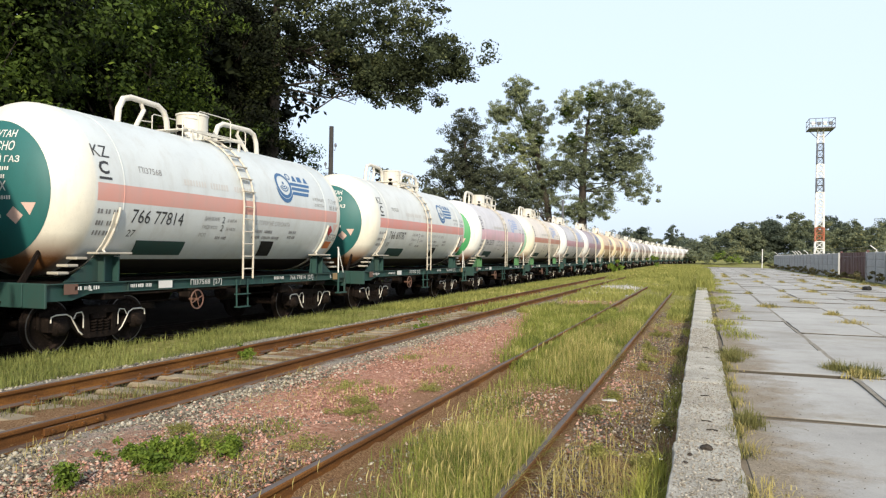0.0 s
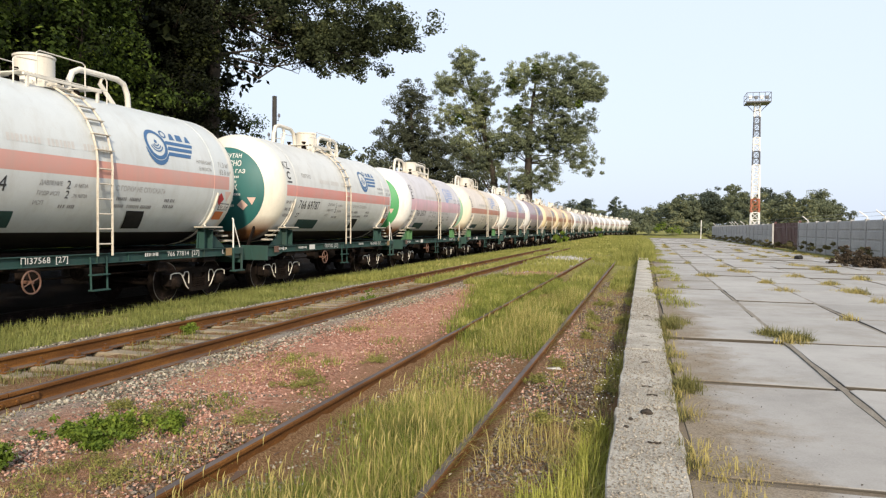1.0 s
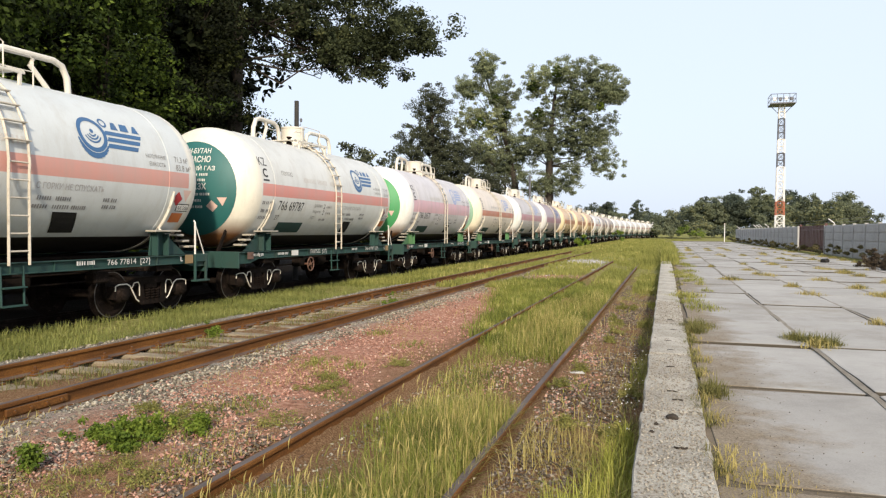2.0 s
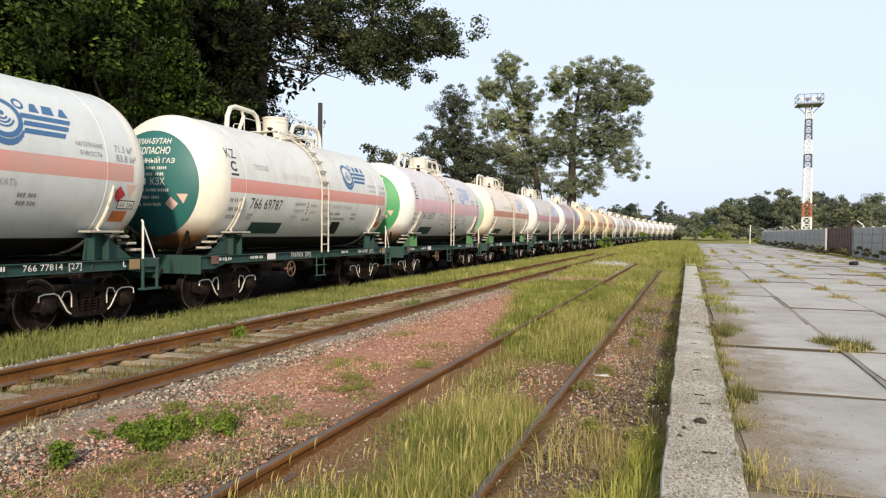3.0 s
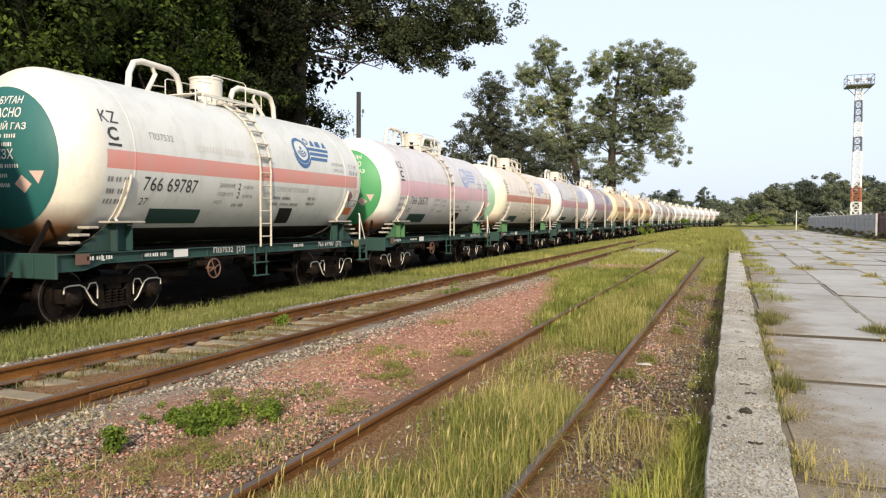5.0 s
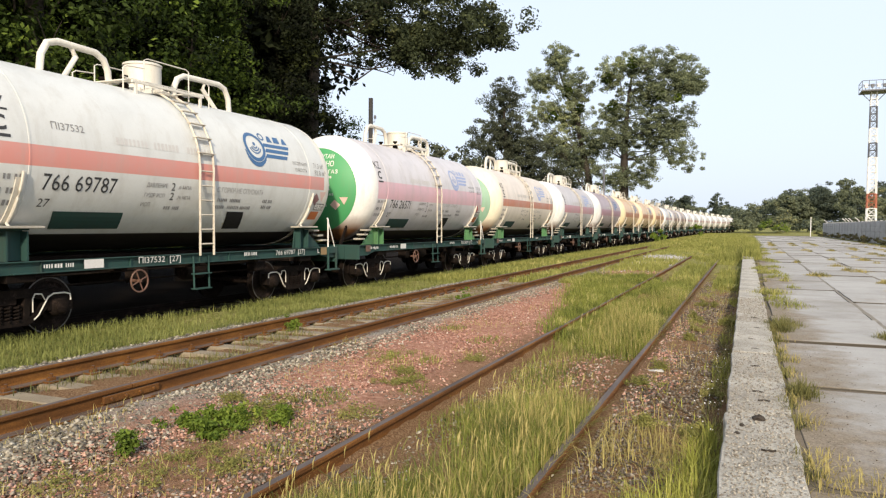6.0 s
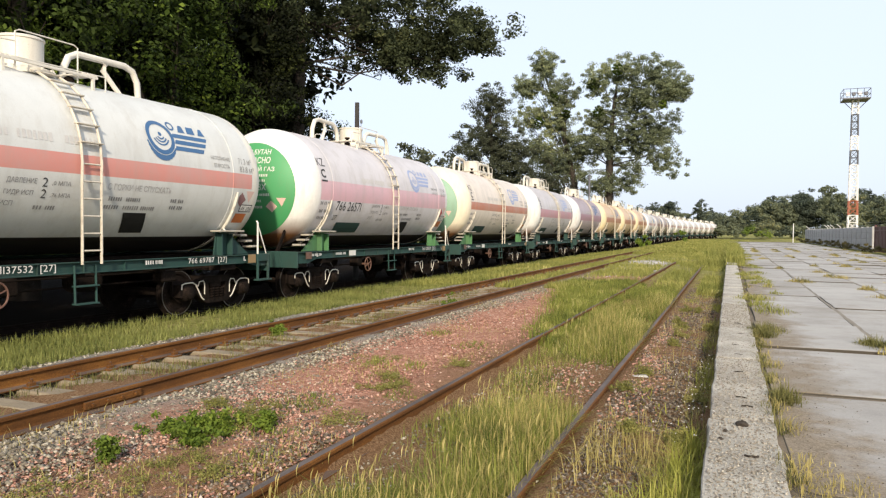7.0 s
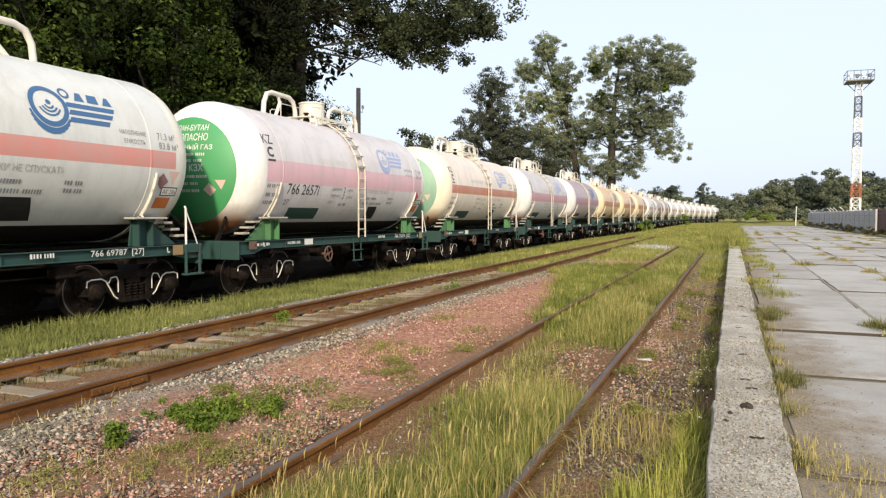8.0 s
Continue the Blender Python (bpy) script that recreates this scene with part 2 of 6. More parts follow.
TREAD = mottled("worn_steel", [(0.3, (0.05, 0.045, 0.042)), (0.7, (0.16, 0.15, 0.14))], 3, 30, 0.4, 0.1, 0.6)
BLACK = mottled("black_paint", [(0.3, (0.012, 0.012, 0.012)), (0.7, (0.03, 0.028, 0.026))], 4, 40, 0.7, 0.2, gloss=0.15)
WHITE = paint("white_marking_paint", (0.68, 0.66, 0.62), amount=0.45)
CREAM = paint("cream_fitting_paint", (0.66, 0.62, 0.54), amount=0.6)
LADDER = paint("rusty_pale_ladder", (0.56, 0.51, 0.42), dirt=(0.13, 0.065, 0.035), amount=0.95, scale=5, streak=(1, 1, 1))
WHEEL = paint("brown_hand_wheel", (0.13, 0.065, 0.045), amount=0.7)
BOARD = paint("grimy_boards", (0.38, 0.35, 0.29), amount=0.8)
INK = mottled("black_lettering", [(0.3, (0.015, 0.015, 0.017)), (0.7, (0.06, 0.06, 0.06))], 6, 60, 0.7, 0.1)
INK_PALE = mottled("faded_lettering", [(0.3, (0.13, 0.125, 0.125)), (0.7, (0.33, 0.32, 0.31))], 6, 60, 0.8, 0.1)
INK_WORN = mottled("half_worn_lettering", [(0.3, (0.26, 0.245, 0.235)), (0.7, (0.50, 0.48, 0.46))], 6, 60, 0.8, 0.1)
INK_GHOST = mottled("worn_off_lettering", [(0.3, (0.46, 0.44, 0.42)), (0.7, (0.62, 0.60, 0.57))], 6, 60, 0.8, 0.1)
BLUE = paint("blue_emblem", (0.04, 0.12, 0.26), amount=0.3)
BLUE_PALE = paint("faded_blue_emblem", (0.30, 0.36, 0.55), amount=0.3)
RED = paint("red_sign", (0.38, 0.03, 0.035), amount=0.3)
ORANGE = paint("orange_sign", (0.46, 0.13, 0.03), amount=0.7, dirt=(0.2, 0.03, 0.02), scale=8)
SIGN_DULL = paint("dull_red_sign", (0.22, 0.11, 0.11), amount=0.5)
SIGN_PINK = paint("faded_sign", (0.60, 0.42, 0.36), amount=0.5)
HEAD_TEAL = paint("teal_end_panel", (0.018, 0.115, 0.11), dirt=(0.02, 0.04, 0.04), amount=0.5, rough=0.55)
HEAD_PALE = paint("faded_green_end_panel", (0.22, 0.36, 0.26), amount=0.5, rough=0.55)
HEAD_WHITE = paint("white_end_panel", (0.60, 0.59, 0.56), amount=0.5, rough=0.55)
PATCH = paint("ochre_patch", (0.26, 0.17, 0.075), amount=0.6)
HEAD_OCHRE = paint("ochre_end_panel", (0.55, 0.40, 0.22), amount=0.5, rough=0.55)
HEAD_GREEN = paint("green_end_panel", (0.055, 0.28, 0.10), amount=0.35, rough=0.55)


# ---- geometry helpers ----
class Shape:
    """Vertices and faces gathered for one mesh."""

    def __init__(self):
        self.v, self.f = [], []

    def add(self, verts, faces):
        k = len(self.v)
        self.v += [tuple(p) for p in verts]
        self.f += [tuple(i + k for i in face) for face in faces]
        return self

    def box(self, c, s, bevel=0.0):
        bm = bmesh.new()
        bmesh.ops.create_cube(bm, size=1, matrix=Matrix.Translation(c) @ Matrix.Diagonal((*s, 1)))
        if bevel:
            bmesh.ops.bevel(bm, geom=bm.edges[:], offset=bevel, segments=1, affect="EDGES")
        bm.verts.index_update()
        self.add([v.co for v in bm.verts], [[v.index for v in q.verts] for q in bm.faces])
        bm.free()
        return self

    def tube(self, path, r, n=8, closed=False):
        path = [Vector([float(q) for q in p]) for p in path]
        r = [float(q) for q in r] if isinstance(r, (list, tuple)) else float(r)
        radii = r if isinstance(r, (list, tuple)) else [r] * len(path)
        rings, up = [], Vector((0.31, 0.17, 0.93))
        for i, p in enumerate(path):
            d = (path[min(i + 1, len(path) - 1)] - path[max(i - 1, 0)]).normalized()
            a = d.cross(up)
            if a.length < 0.2:
                a = d.cross(Vector((1, 0, 0)))
            a.normalize()
            c = d.cross(a)
            rings.append([p + radii[i] * (math.cos(2 * math.pi * j / n) * a + math.sin(2 * math.pi * j / n) * c) for j in range(n)])
        faces = [(i * n + j, i * n + (j + 1) % n, (i + 1) * n + (j + 1) % n, (i + 1) * n + j) for i in range(len(path) - 1) for j in range(n)]
        faces += [tuple(range(n))[::-1], tuple((len(path) - 1) * n + j for j in range(n))]
        return self.add([q for ring in rings for q in ring], faces)

    def turned(self, profile, n=24, axis="z", at=(0, 0, 0), caps=True):
        """A profile of (radius, height) turned round an axis."""
        verts = []
        for r, h in profile:
            for j in range(n):
                a = 2 * math.pi * j / n
                u, w = r * math.cos(a), r * math.sin(a)
                p = {"z": (u, w, h), "y": (u, h, w), "x": (h, u, w)}[axis]
                verts.append((p[0] + at[0], p[1] + at[1], p[2] + at[2]))
        faces = [(i * n + j, i * n + (j + 1) % n, (i + 1) * n + (j + 1) % n, (i + 1) * n + j) for i in range(len(profile) - 1) for j in range(n)]
        if caps:
            faces += [tuple(range(n)), tuple((len(profile) - 1) * n + j for j in range(n))]
        return self.add(verts, faces)

    def prism(self, outline, lo, hi, axis="x"):
        """A flat outline given depth along an axis."""
        n = len(outline)
        place = {"x": lambda a, b, d: (d, a, b), "y": lambda a, b, d: (a, d, b), "z": lambda a, b, d: (a, b, d)}[axis]
        verts = [place(a, b, d) for d in (lo, hi) for a, b in outline]
        faces = [tuple(range(n)), tuple(range(n, 2 * n))[::-1]] + [(j, n + j, n + (j + 1) % n, (j + 1) % n) for j in range(n)]
        return self.add(verts, faces)

    def mesh(self, name, mat, smooth=False):
        me = bpy.data.meshes.new(name)
        me.from_pydata(self.v, [], self.f)
        bm = bmesh.new()
        bm.from_mesh(me)
        bmesh.ops.recalc_face_normals(bm, faces=bm.faces[:])
        bm.to_mesh(me)
        bm.free()
        me.materials.append(mat)
        if smooth:
            me.polygons.foreach_set("use_smooth", [True] * len(me.polygons))
            me.set_sharp_from_angle(angle=radians(38))
        return me


MESHES = {}


def part(name, shape, mat, parent=None, label="", at=None, smooth=False, key=None):
    """Link a shape (or a ready mesh) as one mesh object under a thing or a part; alike parts share their mesh."""
    if key is not None and (key, mat.name) in MESHES:
        me = MESHES[(key, mat.name)]
    else:
        if callable(shape):
            shape = shape()
        me = shape.mesh(name, mat, smooth) if isinstance(shape, Shape) else shape
        if key is not None:
            MESHES[(key, mat.name)] = me
    ob = new(name, me)
    ob.parent = parent
    if at is not None:
        ob.matrix_basis = at
    return tagged(ob, label)


def raw_mesh(name, verts, quads, mat):
    """A large mesh straight from arrays; every face has as many corners as quads has columns."""
    me = bpy.data.meshes.new(name)
    k = quads.shape[1]
    me.vertices.add(len(verts))
    me.vertices.foreach_set("co", verts.astype(np.float32).ravel())
    me.loops.add(quads.size)
    me.loops.foreach_set("vertex_index", quads.astype(np.int32).ravel())
    me.polygons.add(len(quads))
    me.polygons.foreach_set("loop_start", np.arange(0, quads.size, k, dtype=np.int32))
    me.update(calc_edges=True)
    me.validate()
    me.materials.append(mat)
    return me


def text_shape(body, height, width=None, bold=0.0):
    """Lettering as a flat mesh about its centre: x to the reader's right, y up."""
    cu = bpy.data.curves.new("lettering", "FONT")
    cu.body, cu.align_x, cu.align_y, cu.offset = body, "CENTER", "CENTER", bold
    cu.resolution_u = 2
    ob = bpy.data.objects.new("lettering", cu)
    scene.collection.objects.link(ob)
    me = bpy.data.meshes.new_from_object(ob.evaluated_get(bpy.context.evaluated_depsgraph_get()))
    co = np.array([v.co for v in me.vertices])
    co[:, :2] -= (co[:, :2].max(0) + co[:, :2].min(0)) / 2
    size = co[:, :2].max(0) - co[:, :2].min(0)
    co[:, 1] *= height / size[1]
    co[:, 0] *= (width / size[0]) if width else height / size[1]
    faces = [tuple(p.vertices) for p in me.polygons]
    bpy.data.objects.remove(ob)
    bpy.data.meshes.remove(me)
    bpy.data.curves.remove(cu)
    return [tuple(c[:2]) for c in co], faces


def bars(rows):
    """Plain bars (x, y, width, height) about a centre, cut in short lengths."""
    v, f = [], []
    for x, y, w, h in rows:
        k = len(v)
        v += [(x - w / 2, y - h / 2), (x + w / 2, y - h / 2), (x + w / 2, y + h / 2), (x - w / 2, y + h / 2)]
        f.append((k, k + 1, k + 2, k + 3))
    return v, f


def sheet(w, h, slant=0.0):
    """One plain stencil, cut in strips so that it follows the round tank."""
    v = [(sx * w / 2 + slant * (k / 4 - 0.5), h * (k / 4 - 0.5)) for k in range(5) for sx in (-1, 1)]
    return v, [(2 * k, 2 * k + 1, 2 * k + 3, 2 * k + 2) for k in range(4)]


def word_bars(width, height, words, y=0.0, seed=1):
    rnd = random.Random(seed)
    rows, x, left = [], -width / 2, width
    n = max(2, int(words))
    for i in range(n):
        w = width / n * rnd.uniform(0.75, 0.92)
        m = max(2, int(w / height / 0.58))
        for j in range(m):
            q = w / m * rnd.uniform(0.45, 0.75)
            rows.append((x + w * (j + 0.5) / m, y, q, height * rnd.uniform(0.8, 1.0)))
        x += width / n
    return bars(rows)


# ---- ground ----
XT, SPACING = -11.65, 12.02          # axis of the train's track; length of one car over couplers
MID, NEAR = -6.46, -2.06             # axes of the other two tracks
ZT, ZM, ZN = -0.35, -0.10, -0.20     # rail heads
RISE = [(-400, -0.9), (-16, -0.75), (-13.4, -0.60), (-11.1, -0.55), (-10.75, -0.44), (-10.3, -0.36), (-8.6, -0.32), (-7.95, -0.25), (-7.40, -0.17), (-7.30, -0.345), (-6.95, -0.306), (-6.5, -0.289), (-5.8, -0.296),
        (-5.58, -0.28), (-5.0, -0.275), (-3.2, -0.25), (-2.92, -0.25), (-2.78, -0.375), (-1.35, -0.35), (-1.18, -0.265), (-0.6, -0.31), (-0.13, -0.31), (0.5, -0.5), (9, -0.5), (10, -0.12),
        (30, -0.1), (400, 0.2)]


def ground_z(x, y):
    z = np.interp(x, [a for a, _ in RISE], [b for _, b in RISE])
    flat = np.clip((np.asarray(y) - 60) / 60, 0, 1)
    open_side = (np.asarray(x) < -0.3)
    return np.where(open_side, z * (1 - flat) + flat * np.minimum(-0.36, z), z)


def build_ground():
    xs = np.concatenate([[-2600, -900, -300, -120, -60, -40, -30, -24, -20, -17], np.arange(-15, 0.4, 0.09), [0.6, 2, 5, 8, 9, 10, 12, 16, 24, 40, 80, 200, 700, 2600]])
    ys = np.concatenate([[-900, -200, -40, -10, -3], np.arange(0, 16, 0.11), np.arange(16, 40, 0.3), np.arange(40, 120, 2.0), [125, 135, 150, 175, 210, 260, 340, 500, 900, 2900]])
    gx, gy = np.meshgrid(xs, ys)
    gz = ground_z(gx, gy)
    rng = np.random.default_rng(3)
    ruffle = rng.normal(0, 0.008, gx.shape) * (gx > -15.5) * (gx < -0.2) * (gy < 60)
    swell = 0.02 * np.sin(gx * 3.1 + gy * 0.9) * np.sin(gy * 1.7 - gx) * (gx < -0.3)
    v = np.stack([gx, gy, gz + ruffle + swell], -1).reshape(-1, 3)
    a = (np.arange(len(ys) - 1)[:, None] * len(xs) + np.arange(len(xs) - 1)).ravel()
    q = np.stack([a, a + 1, a + 1 + len(xs), a + len(xs)], -1)
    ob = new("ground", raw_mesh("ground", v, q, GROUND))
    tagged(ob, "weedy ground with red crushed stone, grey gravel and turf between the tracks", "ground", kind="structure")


build_ground()

# ---- rails and sleepers ----
RAIL_OUTLINE = [(-0.075, 0), (0.075, 0), (0.075, 0.012), (0.02, 0.032), (0.009, 0.05), (0.009, 0.128), (0.034, 0.14), (0.037, 0.147),
                (0.037, 0.17), (0.028, 0.18), (-0.028, 0.18), (-0.037, 0.17), (-0.037, 0.147), (-0.034, 0.14), (-0.009, 0.128), (-0.009, 0.05), (-0.02, 0.032), (-0.075, 0.012)]


def bend(s):
    """Place and heading on the train's track, s metres along: straight, then a wide curve."""
    if s <= 112:
        return XT, s, 0.0
    radius = 1230.0
    a = (s - 112) / radius
    return XT + radius * (1 - math.cos(a)), 112 + radius * math.sin(a), -math.degrees(a)


def rail(x, z, cuts, label, parent):
    """One line of rail in bolted lengths."""
    for y0, y1 in zip(cuts, cuts[1:]):
        sh = Shape().prism([(x + a, z - 0.18 + b) for a, b in RAIL_OUTLINE], y0 + 0.006, y1 - 0.006, "y")
        part("rail", sh, RAIL, parent, label)


def fishplates(x, z, ys, parent):
    for y in ys:
        sh = Shape()
        for sgn in (-1, 1):
            sh.box((x + sgn * 0.026, y, z - 0.095), (0.03, 0.72, 0.075), 0.008)
            for k in (-0.27, -0.09, 0.09, 0.27):
                sh.turned([(0.016, 0), (0.016, 0.026)], 6, "x", (x + sgn * 0.044 - 0.013, y + k, z - 0.095))
        part("fishplate", sh, RAIL, parent, "rusty bolted joint bar")


def track(name, axis, z, cuts_l, cuts_r, sleepers, label):
    t = tagged(new(name), label, "railway track", kind="structure")
    rail(axis - 0.797, z, cuts_l, "", t)
    rail(axis + 0.797, z, cuts_r, "", t)
    sl = Shape().box((0, 0, 0), (2.7, 0.27, 0.2), 0.02)
    chair = Shape().box((-0.05, 0, 0.012), (0.26, 0.15, 0.024), 0.004)
    for sx in (-0.11,):
        chair.box((sx, 0, 0.04), (0.05, 0.1, 0.05), 0.01)
        chair.turned([(0.018, 0.06), (0.018, 0.1)], 6, "z", (sx, 0, 0))
    rnd = random.Random(int(-axis * 100))
    for y in sleepers:
        m = pose(axis + rnd.uniform(-0.04, 0.04), y + rnd.uniform(-0.03, 0.03), z - 0.18 - 0.104, 0, 0, rnd.uniform(-1.2, 1.2))
        s = part("sleeper", sl, SLEEPER, t, at=m, key="sleeper")
        if y < 34 and z == ZM:
            for sx in (-0.797, 0.797):
                part("rail_chair", chair, RAIL, s, at=pose(sx, 0, 0.1, 0, 0, 0 if sx > 0 else 180), key="rail_chair")
    return t


mid_track = track("track_middle", MID, ZM, [-6, 17.9, 42.9, 66], [-6, 5.5, 30.5, 55.5, 70], np.arange(-5.96, 62, 0.56), "rusty disused track on pale worn sleepers with weeds")
near_track = track("track_near", NEAR, ZN, [-6, 14.2, 26.7, 44], [-6, 19, 40], [], "rusty rails sunk into tall grass beside the platform")
fishplates(MID + 0.797, ZM, [5.5], mid_track)
fishplates(MID - 0.797, ZM, [17.9], mid_track)
train_track = tagged(new("track_train"), "running line under the tank train, overgrown at its edge", "railway track", kind="structure")
for side in (-0.797, 0.797):
    pts = [bend(s) for s in [-15, 20, 60, 112, 130, 150, 170, 190, 210, 230, 250, 270, 290, 310]]
    n = len(RAIL_OUTLINE)
    verts = []
    for x, y, h in pts:
        c, sn = math.cos(radians(h)), math.sin(radians(h))
        verts += [(x + (side + a) * c, y + (side + a) * sn, ZT - 0.18 + b) for a, b in RAIL_OUTLINE]
    faces = [(i * n + j, i * n + (j + 1) % n, (i + 1) * n + (j + 1) % n, (i + 1) * n + j) for i in range(len(pts) - 1) for j in range(n)]
    # bogie's near-black steel, not rust: the train's shade is in these rails' colour
    part("rail", Shape().add(verts, faces), BOGIE, train_track)
# black on these sleepers stands for the shade beneath the cars
shaded_sleeper = Shape().box((0, 0, 0), (2.7, 0.25, 0.18), 0.015)
for y in np.arange(2, 60, 0.62):
    part("sleeper", shaded_sleeper, BLACK, train_track, at=pose(XT, y, ZT - 0.275), key="shaded_sleeper")


# ---- tank cars ----
R, AXIS, HALF, DISH = 1.6, 2.94, 4.6, 0.86


def on_tank(flat, lift=0.006, y0=0.0, up=0.0):
    """Wrap flat marks round the tank's platform side: y0 along the car, up along the arc from the axis' height."""
    pts, faces = flat
    v = []
    for a, b in pts:
        t = (b + up) / R
        v.append(((R + lift) * math.cos(t), y0 + a, AXIS + (R + lift) * math.sin(t)))
    return Shape().add(v, faces)


def dish_x(r):
    return DISH * math.sqrt(max(0.0, 1 - (r / R) ** 2))


def on_head(flat, sgn=-1, lift=0.010, x0=0.0, z0=0.0):
    """Lay flat marks on the dished end that faces along sgn*y; x to the right as read from outside."""
    pts, faces = flat
    v = []
    for a, b in pts:
        x, z = x0 + a, z0 + b
        v.append((x * (1 if sgn < 0 else -1), sgn * (HALF + dish_x(math.hypot(x, z)) + lift), AXIS + z))
    return Shape().add(v, faces)


def tank_paint(name, base, stripe, stripe2=None, grey=0.0, head=(0.72, 0.68, 0.58), amount=0.5, band=0.15):
    """Tank shell: pale enamel, a stripe at mid height, white ends, with stains, streaks and rust below."""
    m, n, l, b = material(name, 0.42)
    co = n.new("ShaderNodeTexCoord").outputs["Object"]
    sep = n.new("ShaderNodeSeparateXYZ")
    l.new(co, sep.inputs[0])

    def step(sock, lo, hi):
        q = n.new("ShaderNodeMapRange")
        q.inputs["From Min"].default_value, q.inputs["From Max"].default_value = lo, hi
        l.new(sock, q.inputs["Value"])
        return q.outputs[0]

    def times(a, c):
        q = n.new("ShaderNodeMath")
        q.operation = "MULTIPLY"
        l.new(a, q.inputs[0])
        if isinstance(c, float):
            q.inputs[1].default_value = c
        else:
            l.new(c, q.inputs[1])
        return q.outputs[0]

    ay = n.new("ShaderNodeMath")
    ay.operation = "ABSOLUTE"
    l.new(sep.outputs[1], ay.inputs[0])
    z = sep.outputs[2]
    stripe_m = times(times(step(z, AXIS - band - 0.06 - 0.006, AXIS - band - 0.06), step(z, AXIS + band - 0.04 + 0.006, AXIS + band - 0.04)), step(ay.outputs[0], HALF - 0.09, HALF - 0.1))
    streaks = noise_node(n, l, co, 3.2, 6, 0.7, (1, 1, 0.12))
    blot = noise_node(n, l, co, 1.1, 5, 0.65)
    fine = noise_node(n, l, co, 45, 3, 0.7)
    end = step(ay.outputs[0], HALF - 0.12, HALF - 0.02)
    c = mix(n, l, end, base, head)
    c = mix(n, l, stripe_m, c, stripe)
    r1 = ramp(n, [(0.5, (0, 0, 0)), (0.8, (amount,) * 3)])
    l.new(streaks.outputs[0], r1.inputs[0])
    c = mix(n, l, r1.outputs[0], c, (0.36, 0.32, 0.26))
    r2 = ramp(n, [(0.42, (0, 0, 0)), (0.75, (amount * 0.7,) * 3)])
    l.new(blot.outputs[0], r2.inputs[0])
    c = mix(n, l, r2.outputs[0], c, tuple(0.62 * q for q in base))
    # rust stains on the lower part of the ends
    low = times(step(z, AXIS - 0.8, AXIS - 1.25), step(blot.outputs[0], 0.25, 0.45))
    c = mix(n, l, times(low, step(ay.outputs[0], HALF - 0.2, HALF + 0.15)), c, (0.14, 0.06, 0.02))
    r3 = ramp(n, [(0.55, (0, 0, 0)), (0.75, (0.35,) * 3)])
    l.new(fine.outputs[0], r3.inputs[0])
    c = mix(n, l, r3.outputs[0], c, (0.42, 0.37, 0.30))
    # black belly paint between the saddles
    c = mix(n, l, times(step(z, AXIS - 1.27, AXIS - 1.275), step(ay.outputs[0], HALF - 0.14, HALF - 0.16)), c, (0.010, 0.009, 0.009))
    l.new(c, b.inputs["Base Color"])
    bump(n, l, b, fine.outputs[0], 0.06, 0.003)
    return m


def shell():
    prof = [(0.0, -HALF - DISH)]
    for k in range(1, 13):
        r = R * math.sin(math.pi / 2 * k / 12)
        prof.append((r, -HALF - dish_x(r)))
    ys = [-HALF + 9.2 * k / 8 for k in range(1, 8)]
    prof += [(R, y) for y in ys]
    prof += [(r, -y) for r, y in reversed(prof[:13])]
    return Shape().turned([(max(r, 0.001), y) for r, y in prof], 72, "y", (0, 0, AXIS), True)


def head_panel(sgn):
    sh, n = Shape(), 48
    rs = [0.001, 0.3, 0.6, 0.85, 1.05, 1.15, 1.22]
    v = [(r * math.cos(2 * math.pi * j / n), sgn * (HALF + dish_x(math.hypot(r * math.cos(2 * math.pi * j / n), r * math.sin(2 * math.pi * j / n) - 0.06)) + 0.006), AXIS - 0.06 + r * math.sin(2 * math.pi * j / n)) for r in rs for j in range(n)]
    f = [(i * n + j, i * n + (j + 1) % n, (i + 1) * n + (j + 1) % n, (i + 1) * n + j) for i in range(len(rs) - 1) for j in range(n)]
    return sh.add(v, f)


def seam(y):
    return Shape().turned([(R - 0.01, y - 0.02), (R + 0.007, y - 0.016), (R + 0.007, y + 0.016), (R - 0.01, y + 0.02)], 72, "y", (0, 0, AXIS), False)


def hoop(y):
    """Hold-down strap over the lower half of the tank."""
    v, f = [], []
    n = 40
    for j in range(n + 1):
        t = -math.pi / 2 - 1.32 + 2.64 * j / n
        for dy, rr in ((-0.05, R + 0.002), (-0.05, R + 0.022), (0.05, R + 0.022), (0.05, R + 0.002)):
            v.append((rr * math.cos(t), y + dy, AXIS + rr * math.sin(t)))
    for j in range(n):
        for k in range(4):
            f.append((j * 4 + k, j * 4 + (k + 1) % 4, j * 4 + 4 + (k + 1) % 4, j * 4 + 4 + k))
    return Shape().add(v, f)


def sill(side):
    """Side beam: a channel, deeper above the bogies."""
    out = [(-5.45, 1.26), (5.30, 1.26), (5.30, 0.98), (4.9, 0.98), (4.5, 1.06), (-4.5, 1.06), (-4.9, 0.96), (-5.45, 0.96)]
    sh = Shape().prism(out, side * 1.44, side * 1.452, "x")
    sh.box((side * 1.475, -0.075, 1.25), (0.07, 10.75, 0.02), 0.004)
    sh.box((side * 1.475, 0, 1.072), (0.07, 8.2, 0.02), 0.004)
    for y in np.linspace(-3.6, 3.6, 9):
        sh.box((side * 1.468, y, 1.16), (0.034, 0.012, 0.16))
    return sh


